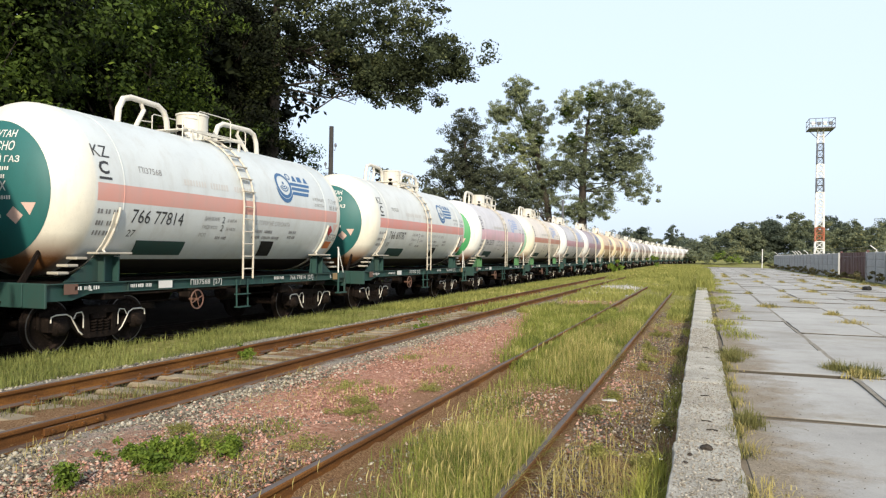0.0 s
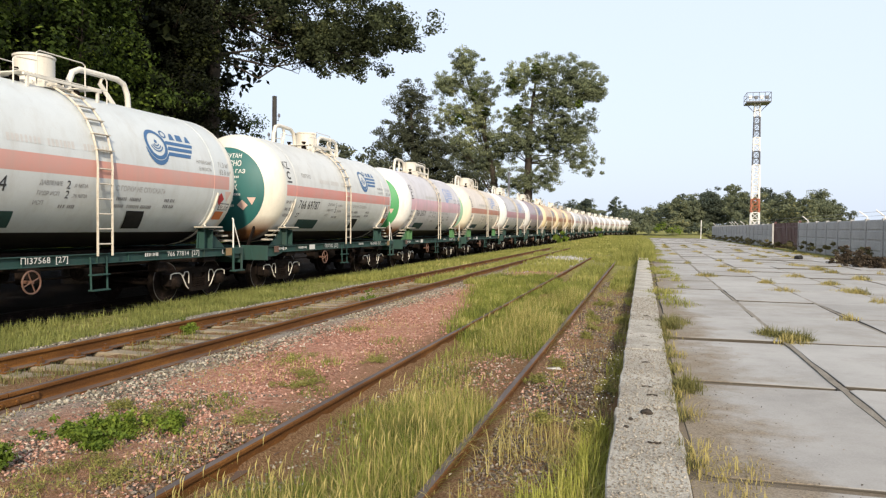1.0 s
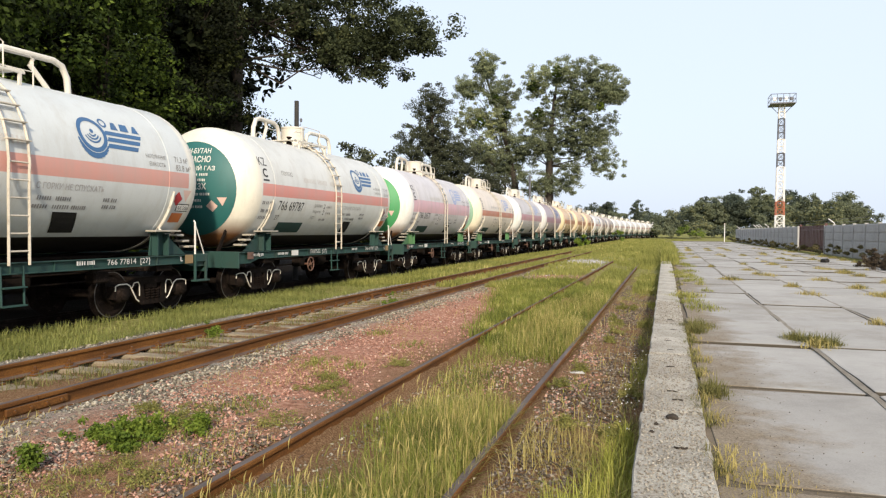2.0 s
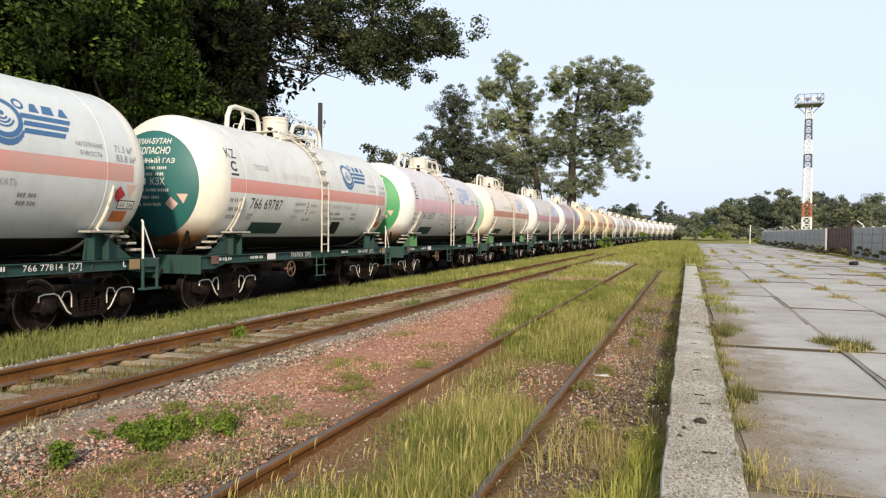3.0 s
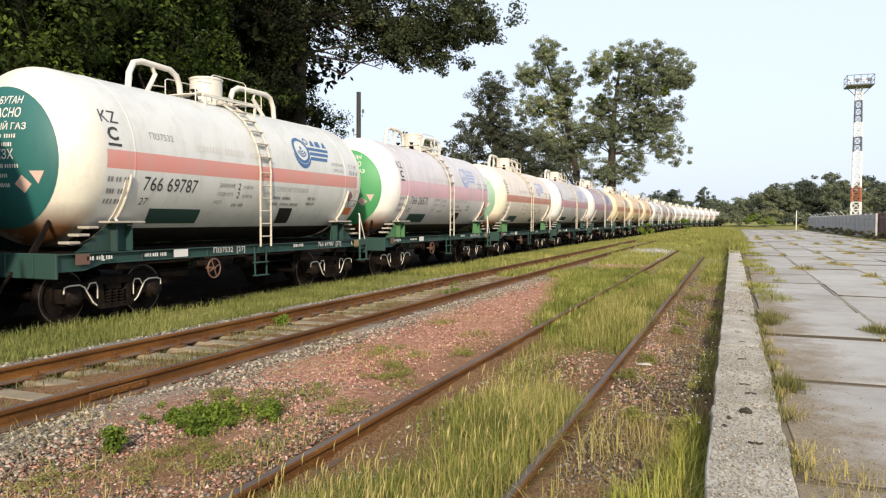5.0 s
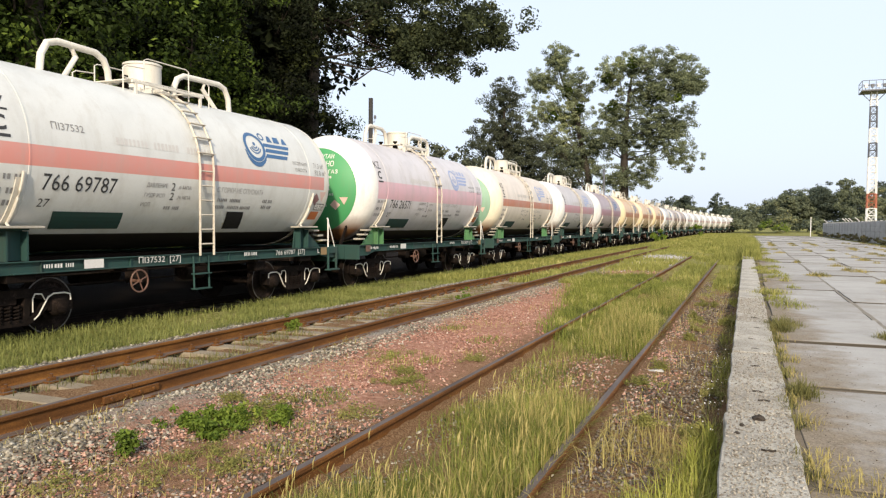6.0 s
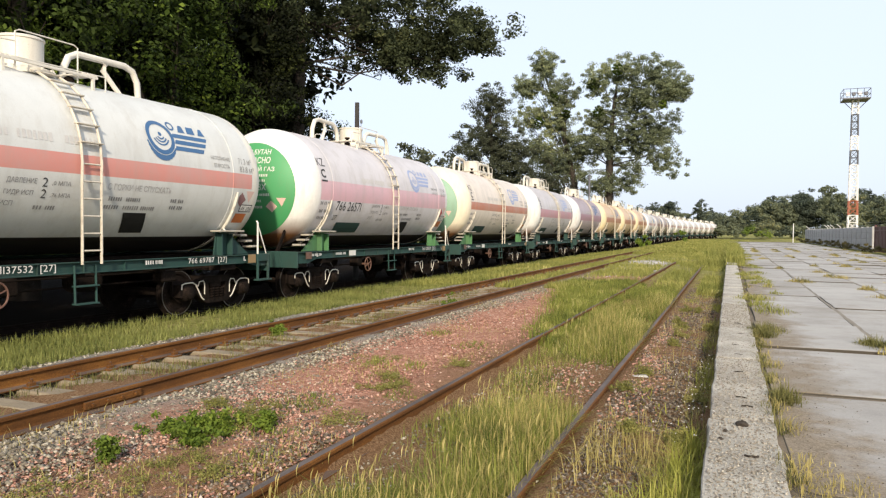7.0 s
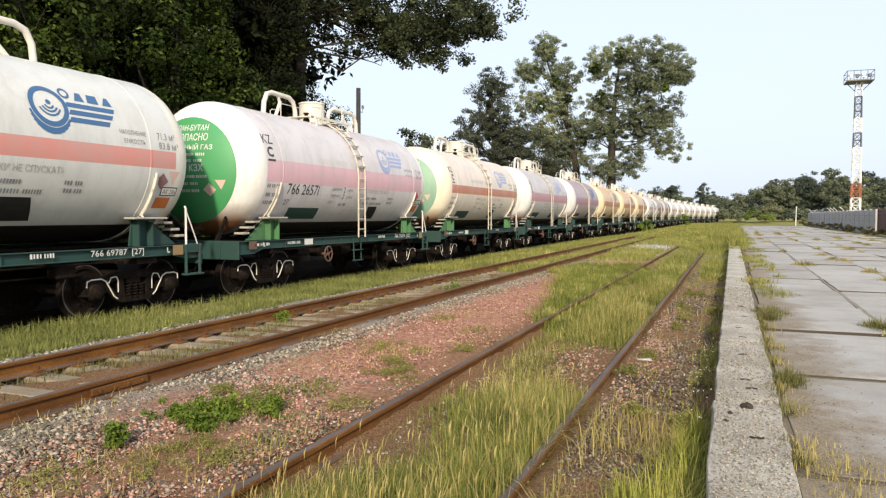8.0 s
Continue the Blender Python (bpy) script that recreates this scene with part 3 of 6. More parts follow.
def deck():
    sh = Shape().box((0, 0, 1.1), (0.5, 10.8, 0.34), 0.01)
    for y in (-3.9, 3.9):
        sh.box((0, y, 1.08), (2.86, 0.5, 0.3), 0.01)
    for y in (-4.9, 4.78):
        sh.box((0, y, 1.235), (2.86, 1.0, 0.03))
    for y in (-1.9, 0, 1.9):
        sh.box((0, y, 1.1), (2.86, 0.14, 0.2), 0.01)
    return sh


def end_beam(sgn):
    y = 5.32 if sgn > 0 else -5.47
    sh = Shape().box((0, y, 1.06), (3.0, 0.05, 0.42), 0.012)
    for x in (-1.0, -0.35, 0.35, 1.0):
        sh.box((x, y + sgn * 0.03, 1.06), (0.04, 0.04, 0.38), 0.006)
    return sh


def saddle(side, y):
    """Cradle plate between side beam and tank, with ribs."""
    out = [(y - 0.72, 1.262), (y + 0.5, 1.262), (y + 0.42, 1.74), (y + 0.02, 1.74)] if y < 0 else [(y + 0.72, 1.262), (y - 0.5, 1.262), (y - 0.42, 1.74), (y - 0.02, 1.74)]
    sh = Shape().prism(out, side * 1.20, side * 1.235, "x")
    for dy in (0.05, 0.4):
        yy = y + dy * (1 if y < 0 else -1)
        sh.box((side * 1.3, yy, 1.49), (0.16, 0.03, 0.46))
    sh.box((side * 1.26, y + (0.2 if y < 0 else -0.2), 1.75), (0.2, 0.5, 0.03), 0.005)
    return sh


def saddle_steps(side, y):
    """Pale boards stepped down towards the end of the car."""
    sh, s = Shape(), (-1 if y < 0 else 1)
    sh.box((side * 1.36, y - s * 0.2, 1.785), (0.26, 0.85, 0.04), 0.008)
    for k in range(3):
        sh.box((side * 1.2, y + s * (0.42 + 0.2 * k), 1.69 - 0.13 * k), (0.26, 0.24, 0.05), 0.01)
    return sh


def ladder():
    sh = Shape()
    for dy in (-0.2, 0.2):
        path = [(1.66, dy, 1.22), (1.66, dy, 2.5), (1.67, dy, AXIS)]
        for k in range(1, 8):
            t = radians(11 * k)
            path.append(((R + 0.07) * math.cos(t), dy, AXIS + (R + 0.07) * math.sin(t)))
        sh.tube(path, 0.024, 6)
    for k in range(6):
        sh.tube([(1.66, -0.2, 1.45 + 0.29 * k), (1.66, 0.2, 1.45 + 0.29 * k)], 0.016, 6)
    for k in range(1, 8):
        t = radians(11 * k)
        x, z = (R + 0.08) * math.cos(t), AXIS + (R + 0.08) * math.sin(t)
        sh.box((x, 0, z), (0.10, 0.46, 0.022), 0.004)
    return sh


def under_step():
    sh = Shape()
    for dy in (-0.22, 0.22):
        sh.tube([(1.5, dy, 1.2), (1.52, dy, 0.55)], 0.02, 6)
    for z in (0.55, 0.85):
        sh.box((1.52, 0, z), (0.14, 0.46, 0.025), 0.004)
    return sh


def corner_step(sgn):
    """Shunter's step frame at the end of the car."""
    sh = Shape()
    y0, y1 = sgn * 4.86, sgn * 5.26
    for y in (y0, y1):
        sh.box((1.5, y, 0.95), (0.05, 0.05, 0.6), 0.008)
    sh.box((1.5, (y0 + y1) / 2, 0.66), (0.16, 0.5, 0.04), 0.008)
    sh.box((1.5, (y0 + y1) / 2, 1.17), (0.03, 0.5, 0.16), 0.006)
    return sh


def side_pipe(sgn):
    path = []
    for k in range(7):
        t = radians(-42 + 5.2 * k)
        path.append(((R + 0.04) * math.cos(t), sgn * 3.98, AXIS + (R + 0.04) * math.sin(t)))
    return Shape().tube([(1.3, sgn * 3.98, 1.76)] + path, 0.025, 6)


def grab_rail(sgn):
    y = sgn * 4.90
    sh = Shape().tube([(1.47, y, 1.2), (1.47, y, 1.98), (1.44, y, 2.02)], 0.022, 6)
    sh.tube([(1.47, y, 1.95), (1.46, y + sgn * 0.30, 1.36), (1.46, y + sgn * 0.34, 1.26)], 0.013, 6)
    return sh


def arch(sgn):
    """Stout tubular guard over the top fittings, braced."""
    top = AXIS + R
    y0, y1 = sgn * 0.86, sgn * (2.42 if sgn < 0 else 2.75)
    d = sgn * 0.28
    path = [(0.0, y0, top - 0.05), (0, y0 + d * 0.15, top + 0.3), (0, y0 + d * 0.5, top + 0.5), (0, y0 + d * 1.2, top + 0.6),
            (0, y1 - d * 1.4, top + 0.62), (0, y1 - d * 0.6, top + 0.55), (0, y1 - d * 0.15, top + 0.33), (0, y1, top - 0.05)]
    sh = Shape().tube(path, 0.066, 10)
    mid = (y0 + y1) / 2
    sh.tube([(0, mid + d * 0.4, top + 0.6), (0.0, mid - d * 0.0, top + 0.42), (0.1, mid + sgn * 0.36, top - 0.03)], 0.05, 8)
    return sh


def hood():
    top = AXIS + R
    return Shape().turned([(0.37, top + 0.06), (0.37, top + 0.56), (0.39, top + 0.565), (0.39, top + 0.60), (0.35, top + 0.62), (0.1, top + 0.64), (0.001, top + 0.64)], 28, "z", (0, 0, 0))


def flange():
    top = AXIS + R
    sh = Shape().turned([(0.56, top - 0.06), (0.56, top + 0.02), (0.5, top + 0.03), (0.5, top + 0.06)], 28, "z", (0, 0, 0))
    for k in range(14):
        a = 2 * math.pi * k / 14
        sh.turned([(0.02, top + 0.02), (0.02, top + 0.06)], 6, "z", (0.53 * math.cos(a), 0.53 * math.sin(a), 0))
    return sh


def catwalk(side):
    """Bearer of the walkway on two feet."""
    top, x = AXIS + R, side * 0.72
    sh = Shape().box((x, 0, top + 0.05), (0.05, 2.0, 0.05), 0.004)
    for y in (-0.9, 0.9):
        sh.box((x, y, top - 0.12), (0.05, 0.05, 0.3))
    return sh


def handrail(side):
    top = AXIS + R
    sh, x = Shape(), side * 0.66
    ys = [-1.15, -0.62, 0.62, 1.25]
    sh.tube([(x, ys[0], top - 0.16), (x, ys[0], top + 0.28), (x, ys[0] + 0.08, top + 0.33), (x, ys[1], top + 0.36)], 0.014, 6)
    sh.tube([(x, ys[1], top - 0.1), (x, ys[1], top + 0.52), (x, ys[1] + 0.08, top + 0.56), (x, ys[2] - 0.08, top + 0.56), (x, ys[2], top + 0.52), (x, ys[2], top - 0.1)], 0.014, 6)
    sh.tube([(x, ys[2], top + 0.4), (x, ys[3] - 0.08, top + 0.4), (x, ys[3], top + 0.33), (x, ys[3], top - 0.16)], 0.014, 6)
    sh.tube([(x, ys[0], top + 0.1), (x, ys[3], top + 0.12)], 0.011, 6)
    return sh


def valve(x, y):
    top = AXIS + R
    sh = Shape().turned([(0.09, top - 0.03), (0.09, top + 0.05), (0.05, top + 0.07), (0.05, top + 0.17), (0.08, top + 0.18), (0.08, top + 0.22), (0.001, top + 0.23)], 12, "z", (x, y, 0))
    return sh


def wheelset():
    sh = Shape()
    for s in (-1, 1):
        q = [(0.001, s * 1.1), (0.075, s * 1.1), (0.075, s * 0.86), (0.12, s * 0.85), (0.36, s * 0.815), (0.40, s * 0.85), (0.462, s * 0.85), (0.475, s * 0.84), (0.478, s * 0.755), (0.505, s * 0.745), (0.505, s * 0.72), (0.40, s * 0.72), (0.34, s * 0.75), (0.12, s * 0.70), (0.085, s * 0.68), (0.085, 0)]
        sh.turned(q, 36, "x", (0, 0, 0), False)
        for k in range(2):
            a = math.pi * k
            sh.box((s * 0.853, 0.27 * math.cos(a), 0.27 * math.sin(a)), (0.03, 0.05, 0.05), 0.01)
    return sh


def wheel_rim(s):
    """Bright edge of the tread."""
    sh = Shape()
    sh.turned([(0.452, s * 0.852), (0.474, s * 0.852), (0.474, s * 0.846), (0.452, s * 0.846), (0.452, s * 0.852)], 36, "x", (0, 0, 0), False)
    return sh


def side_frame(side):
    """Cast frame of a three-piece bogie: arms to both axle boxes, a spring window between."""
    x0, x1 = side * 0.96, side * 1.12
    sh = Shape()
    top = [(-1.16, 0.66), (-0.7, 0.70), (-0.42, 0.80), (0.42, 0.80), (0.7, 0.70), (1.16, 0.66), (1.16, 0.58), (0.66, 0.60), (0.40, 0.66), (-0.40, 0.66), (-0.66, 0.60), (-1.16, 0.58)]
    sh.prism(top, x0, x1, "x")
    low = [(-0.74, 0.50), (-0.50, 0.30), (-0.34, 0.22), (0.34, 0.22), (0.50, 0.30), (0.74, 0.50), (0.74, 0.60), (0.60, 0.56), (0.44, 0.38), (0.30, 0.32), (-0.30, 0.32), (-0.44, 0.38), (-0.60, 0.56), (-0.74, 0.60)]
    sh.prism(low, x0, x1, "x")
    for s in (-1, 1):
        sh.prism([(s * 0.25, 0.32), (s * 0.36, 0.32), (s * 0.40, 0.67), (s * 0.29, 0.67)], x0, x1, "x")
        sh.prism([(s * 0.70, 0.42), (s * 0.78, 0.42), (s * 0.78, 0.66), (s * 0.70, 0.66)], x0, x1, "x")
        sh.prism([(s * 1.08, 0.40), (s * 1.17, 0.40), (s * 1.17, 0.66), (s * 1.08, 0.66)], x0, x1, "x")
        sh.prism([(s * 0.62, 0.40), (s * 0.80, 0.28), (s * 1.02, 0.28), (s * 1.22, 0.44), (s * 1.22, 0.74), (s * 0.98, 0.78), (s * 0.62, 0.74)], side * 0.90, side * 0.955, "x")
    return sh


def axle_box():
    sh = Shape().box((0, 0, 0), (0.26, 0.30, 0.30), 0.05)
    sh.turned([(0.12, -0.02), (0.12, 0.16), (0.09, 0.18), (0.001, 0.18)], 16, "x", (0, 0, 0))
    return sh


def spring(n=5):
    path = [(0.062 * math.cos(0.9 * k), 0.062 * math.sin(0.9 * k), 0.235 * k / 30) for k in range(31)]
    return Shape().tube(path, 0.016, 6)


def bolster():
    sh = Shape().box((0, 0, 0.66), (2.2, 0.36, 0.24), 0.03)
    sh.turned([(0.2, 0.78), (0.2, 0.95)], 16, "z", (0, 0, 0))
    sh.box((0, 0.52, 0.42), (1.6, 0.1, 0.1), 0.02)
    sh.box((0, -0.52, 0.42), (1.6, 0.1, 0.1), 0.02)
    return sh


def frame_marks(side, s, k):
    """Hand-painted pale outline along one of the frame's openings."""
    x = side * 1.125
    if k == 0:
        return Shape().tube([(x, s * 1.13, 0.56), (x, s * 1.12, 0.66), (x, s * 1.02, 0.69), (x, s * 0.80, 0.69), (x, s * 0.70, 0.64), (x, s * 0.52, 0.36), (x, s * 0.44, 0.30)], 0.014, 5)
    return Shape().tube([(x, s * 0.64, 0.60), (x, s * 0.58, 0.70), (x, s * 0.46, 0.71), (x, s * 0.42, 0.64), (x, s * 0.42, 0.42)], 0.011, 5)


def brake_block(s):
    return Shape().box((0.78, s * 0.40, 0.48), (0.1, 0.07, 0.34), 0.015)


def hand_wheel():
    sh, n = Shape(), 20
    ring = [(0.0, 0.2 * math.cos(2 * math.pi * k / n), 0.2 * math.sin(2 * math.pi * k / n)) for k in range(n + 1)]
    sh.tube(ring, 0.016, 6)
    for k in range(4):
        a = math.pi / 2 * k + 0.4
        sh.tube([(0, 0, 0), (0, 0.2 * math.cos(a), 0.2 * math.sin(a))], 0.012, 5)
    sh.turned([(0.03, -0.2), (0.03, 0.03)], 8, "x")
    return sh


def brake_gear():
    sh = Shape().turned([(0.18, -0.3), (0.20, -0.26), (0.20, 0.26), (0.18, 0.3)], 18, "y", (0.45, 0.9, 0.84))
    sh.turned([(0.17, -0.5), (0.19, -0.46), (0.19, 0.46), (0.17, 0.5)], 18, "y", (-0.4, -0.9, 0.82))
    sh.box((0.7, -0.9, 0.85), (0.3, 0.35, 0.3), 0.03)
    sh.tube([(0.2, -3.2, 0.72), (0.2, 3.2, 0.72)], 0.02, 6)
    sh.tube([(1.1, -4.8, 0.98), (1.1, 4.8, 0.98)], 0.018, 6)
    sh.box((1.2, 2.2, 0.88), (0.25, 0.4, 0.22), 0.03)
    return sh


def coupler(sgn):
    sh = Shape().box((0, sgn * 5.62, 0.98), (0.2, 0.34, 0.2), 0.03)
    sh.box((0.04, sgn * 5.86, 0.98), (0.36, 0.26, 0.3), 0.05)
    sh.tube([(0.5, sgn * 5.5, 0.95), (0.48, sgn * 5.72, 0.62), (0.3, sgn * 5.95, 0.55)], 0.03, 6)
    return sh


def emblem():
    """Round device with swept bars to its right."""
    v, f = [], []

    def arc(cx, cy, r0, r1, a0, a1, n=28, sx=1.0):
        k = len(v)
        for i in range(n + 1):
            a = radians(a0 + (a1 - a0) * i / n)
            for r in (r0, r1):
                v.append((cx + sx * r * math.cos(a), cy + r * math.sin(a)))
        for i in range(n):
            f.append((k + 2 * i, k + 2 * i + 1, k + 2 * i + 3, k + 2 * i + 2))

    arc(-0.42, 0.05, 0.275, 0.36, -64, 296)
    for q in range(12):                       # swept tail, thickest below the ring
        a0, a1 = 196 + 11 * q, 207 + 11 * q
        w = 0.03 + 0.075 * math.sin(math.pi * (q + 0.5) / 12)
        arc(-0.42, 0.05, 0.375, 0.375 + w, a0, a1, 2)
    for q in range(3):
        arc(-0.42, 0.09, 0.07 + 0.062 * q, 0.10 + 0.062 * q, 205, 335, 10)
    arc(-0.42, 0.11, 0.0, 0.045, 0, 360, 10)
    for q, (x0, x1) in enumerate(((-0.10, 0.90), (-0.07, 0.82), (-0.10, 0.72))):
        y = 0.125 - 0.135 * q
        k = len(v)
        for i in range(9):
            x = x0 + (x1 - x0) * i / 8
            v.extend([(x, y - 0.044), (x + 0.05, y + 0.044)])
        for i in range(8):
            f.append((k + 2 * i, k + 2 * i + 2, k + 2 * i + 3, k + 2 * i + 1))
    # plain shapes above the bars in place of the name
    arc(-0.03, 0.345, 0.065, 0.105, 0, 360, 16)
    for x, w0, w1 in ((0.24, 0.20, 0.10), (0.52, 0.24, 0.20), (0.83, 0.21, 0.07)):
        k = len(v)
        v.extend([(x - w0 / 2, 0.225), (x + w0 / 2, 0.225), (x + 0.03 + w1 / 2, 0.40), (x + 0.03 - w1 / 2, 0.40)])
        f.append((k, k + 1, k + 2, k + 3))
    return v, f


def diamond(s):
    return [(-s, 0), (0, -s), (s, 0), (0, s)], [(0, 1, 2, 3)]


CARS, WHEELS = [], []


def bogie(car, y, mats, roll):
    b = part("bogie", bolster, BOGIE, car, "oily cast bogie with pale outlined side frames", at=pose(0, y, 0), key="bolster")
    for side in (-1, 1):
        part("side_frame", lambda: side_frame(side), BOGIE, b, key=("side_frame", side))
        for s, k in ((-1, 0), (-1, 1), (1, 0), (1, 1)):
            if side > 0:
                part("outline", lambda: frame_marks(side, s, k), mats["mark"], b, "pale hand-painted outline", key=("marks", side, s, k))
        for s in (-1, 1):
            part("axle_box", axle_box, BOGIE, b, at=pose(side * 1.04, s * 0.925, 0.475, 0, 0, 0 if side > 0 else 180), key="axle_box", smooth=True)
        for k in (-0.15, 0.0, 0.15):
            part("spring", spring, BOGIE, b, at=pose(side * 1.08, k, 0.31), key="spring")
    for s in (-1, 1):
        part("brake_block", lambda: brake_block(s), BOGIE, b, key=("brake_block", s))
        w = part("wheelset", wheelset, BOGIE, b, "dark steel wheelset with a bright rim", at=pose(0, s * 0.925, 0.478), key="wheelset", smooth=True)
        part("wheel_rim", lambda: wheel_rim(1), TREAD, b, at=pose(0, s * 0.925, 0.478), key="wheel_rim")
        if roll:
            WHEELS.append((w, s * 0.925))


def tank_car(index, look_of, label, number="", code=""):
    """One tank car; origin on the rails under the middle of the tank. Platform side is +x."""
    near, m = index <= 6, look_of
    car = tagged(new("tank_car"), label, "tank car", "tank cars of the train")
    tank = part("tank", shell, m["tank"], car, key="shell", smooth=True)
    for sgn in (-1, 1):
        part("end_panel", lambda: head_panel(sgn), m["panel"], tank, "round painted end panel", key=("panel", sgn), smooth=True)
        part("weld_seam", lambda: seam(sgn * 3.86), m["tank"], tank, key=("seam", sgn), smooth=True)
        part("strap", lambda: hoop(sgn * 4.02), m["fit"], car, key=("hoop", sgn), smooth=True)
        part("end_beam", lambda: end_beam(sgn), m["frame"], car, key=("end_beam", sgn))
        for x in (-0.8, 0.8):
            part("end_strut", lambda: Shape().prism([(sgn * 5.42, 1.26), (sgn * 5.28, 1.26), (sgn * 4.88, 1.95), (sgn * 4.95, 1.95)], x - 0.02, x + 0.02, "x"), BOGIE, car, key=("strut", sgn, x))
        part("coupler", lambda: coupler(sgn), BOGIE, car, "dark cast coupler with hose", key=("coupler", sgn))
        part("guard_arch", lambda: arch(sgn), m["fit"], car, "pale tubular guard", key=("arch", sgn), smooth=True)
        part("pipe", lambda: side_pipe(sgn), m["fit"], car, "pale upright pipe", key=("pipe", sgn))
        if sgn > 0:
            part("corner_step", lambda: corner_step(sgn), m["frame"], car, key=("corner_step", sgn))
            part("grab_rail", lambda: grab_rail(sgn), WHITE, car, "white grab rail", key=("grab_rail", sgn))
        for side in (-1, 1):
            part("saddle", lambda: saddle(side, sgn * 4.15), m["saddle"], car, key=("saddle", side, sgn))
            if side > 0 or near:
                part("saddle_step", lambda: saddle_steps(side, sgn * 4.15), BOARD, car, "pale stepped boards", key=("saddle_steps", side, sgn))
    for side in (-1, 1):
        part("side_beam", lambda: sill(side), m["frame"], car, "chipped painted side beam", key=("sill", side))
        part("handrail", lambda: handrail(side), m["fit"], car, key=("handrail", side))
    part("centre_beam", deck, BOGIE, car, key="deck")
    part("ladder", ladder, LADDER, car, "pale ladder bent over the tank", key="ladder", smooth=True)
    part("under_step", under_step, m["frame"], car, key="under_step")
    part("valve_hood", hood, m["fit"], car, "pale cylindrical valve hood", key="hood", smooth=True)
    part("flange", flange, m["fit"], car, key="flange")
    walkway = part("catwalk", lambda: catwalk(1), m["fit"], car, key=("catwalk", 1))
    part("bearer", lambda: catwalk(-1), m["fit"], walkway, key=("catwalk", -1))
    for y in (-0.98, -0.89, -0.80, -0.71, 0.71, 0.80, 0.89, 0.98):
        part("slat", lambda: Shape().box((0, 0, 0), (1.44, 0.06, 0.025), 0.004), m["fit"], walkway, at=pose(0, y, AXIS + R + 0.088), key="slat")
    for k, (x, y) in enumerate(((0.3, -0.78), (-0.25, -0.8), (0.25, 0.8))):
        part("valve", lambda: valve(x, y), BOGIE, car, key=("valve", k), smooth=True)
    part("hand_wheel", hand_wheel, m["wheel"], car, "brake hand wheel", at=pose(1.5, -1.62, 0.81), key="hand_wheel")
    part("brake_gear", brake_gear, BOGIE, car, key="brake_gear")
    for sgn in (-1, 1):
        bogie(car, sgn * 3.9, m, index <= 4)

    def mark(name, shape, mat, label=""):
        part(name, shape, mat, tank, label)

    def beam_mark(name, flat, y0, z0, mat, label=""):
        mark(name, Shape().add([(1.516, y0 + a, z0 + b) for a, b in flat[0]], flat[1]), mat, label)

    if index <= 12:
        ink = m["ink"]
        # markings along the platform side; y grows to the reader's right
        mark("dark_plate", on_tank(sheet(1.44, 0.38, -0.09), 0.008, -2.5, -1.14), m["plate"], "dark green stencil plate")
        mark("black_plate", on_tank(sheet(0.56, 0.48, -0.18), 0.008, 1.32, -1.10), BLACK, "black square")
        mark("emblem", on_tank(emblem(), 0.006, 2.22, 0.62), m["emblem"], "blue round emblem with swept bars")
        mark("lettering", on_tank(word_bars(0.45, 0.08, 2, 0, 18), 0.006, -0.7, -0.82), ink)
        mark("lettering", on_tank(word_bars(2.6, 0.15, 3, 0, 19), 0.006, -0.9, 0.34), INK_GHOST)
        mark("lettering", on_tank(word_bars(0.8, 0.085, 2, 0, 7), 0.006, 0.9, -0.60), ink)
        mark("lettering", on_tank(word_bars(1.3, 0.085, 3, 0, 8), 0.006, 1.1, -0.76), ink)
        mark("lettering", on_tank(word_bars(0.42, 0.085, 2, 0, 9), 0.006, 2.23, -0.58), ink)
        mark("lettering", on_tank(word_bars(0.42, 0.085, 2, 0, 10), 0.006, 2.25, -0.72), ink)
        mark("lettering", on_tank(text_shape("НАПОЛНЕНИЕ", 0.085, 0.62), 0.006, 3.46, 0.39), ink)
        mark("lettering", on_tank(text_shape("ЕМКОСТЬ", 0.085, 0.5), 0.006, 3.48, 0.23), ink)
        mark("lettering", on_tank(word_bars(0.55, 0.1, 3, 0, 13), 0.006, -4.2, -0.4), ink)
        mark("lettering", on_tank(word_bars(0.5, 0.1, 2, 0, 14), 0.006, -4.2, -0.62), ink)
        mark("lettering", on_tank(word_bars(0.5, 0.1, 2, 0, 15), 0.006, -4.2, -0.82), ink)
        mark("hazard_sign", on_tank(diamond(0.16), 0.007, 4.19, -0.46), m["sign"], "red diamond hazard sign")
        mark("hazard_sign", on_tank(([(-0.14, 0.12), (0.14, 0.12), (0, -0.15)], [(0, 1, 2)]), 0.007, 4.47, -0.38), m["sign2"], "faded triangular sign")
        mark("plate_border", on_tank(bars([(0, 0, 0.42, 0.18)]), 0.004, 4.43, -0.66), BLACK)
        mark("sign_plate", on_tank(bars([(0, 0, 0.38, 0.14)]), 0.007, 4.43, -0.66), WHITE, "small white plate")
        mark("sign_plate", on_tank(bars([(0, 0, 0.38, 0.24)]), 0.007, 4.34, -0.91), ORANGE, "orange plate below the hazard sign")
        for seed, y in ((21, -4.6), (22, -3.3)):
            beam_mark("lettering", word_bars(0.6, 0.07, 3, 0, seed), y, 1.17, WHITE)
        beam_mark("lettering", word_bars(0.5, 0.08, 2, 0, 23), 1.6, 1.19, WHITE)
        beam_mark("painted_patch", bars([(0, 0, 0.40, 0.15)]), -2.63, 1.17, WHITE, "white painted patch")
        beam_mark("painted_patch", bars([(0, 0, 0.29, 0.19)]), 4.62, 1.16, m["patch"], "faded ochre patch on the beam end")
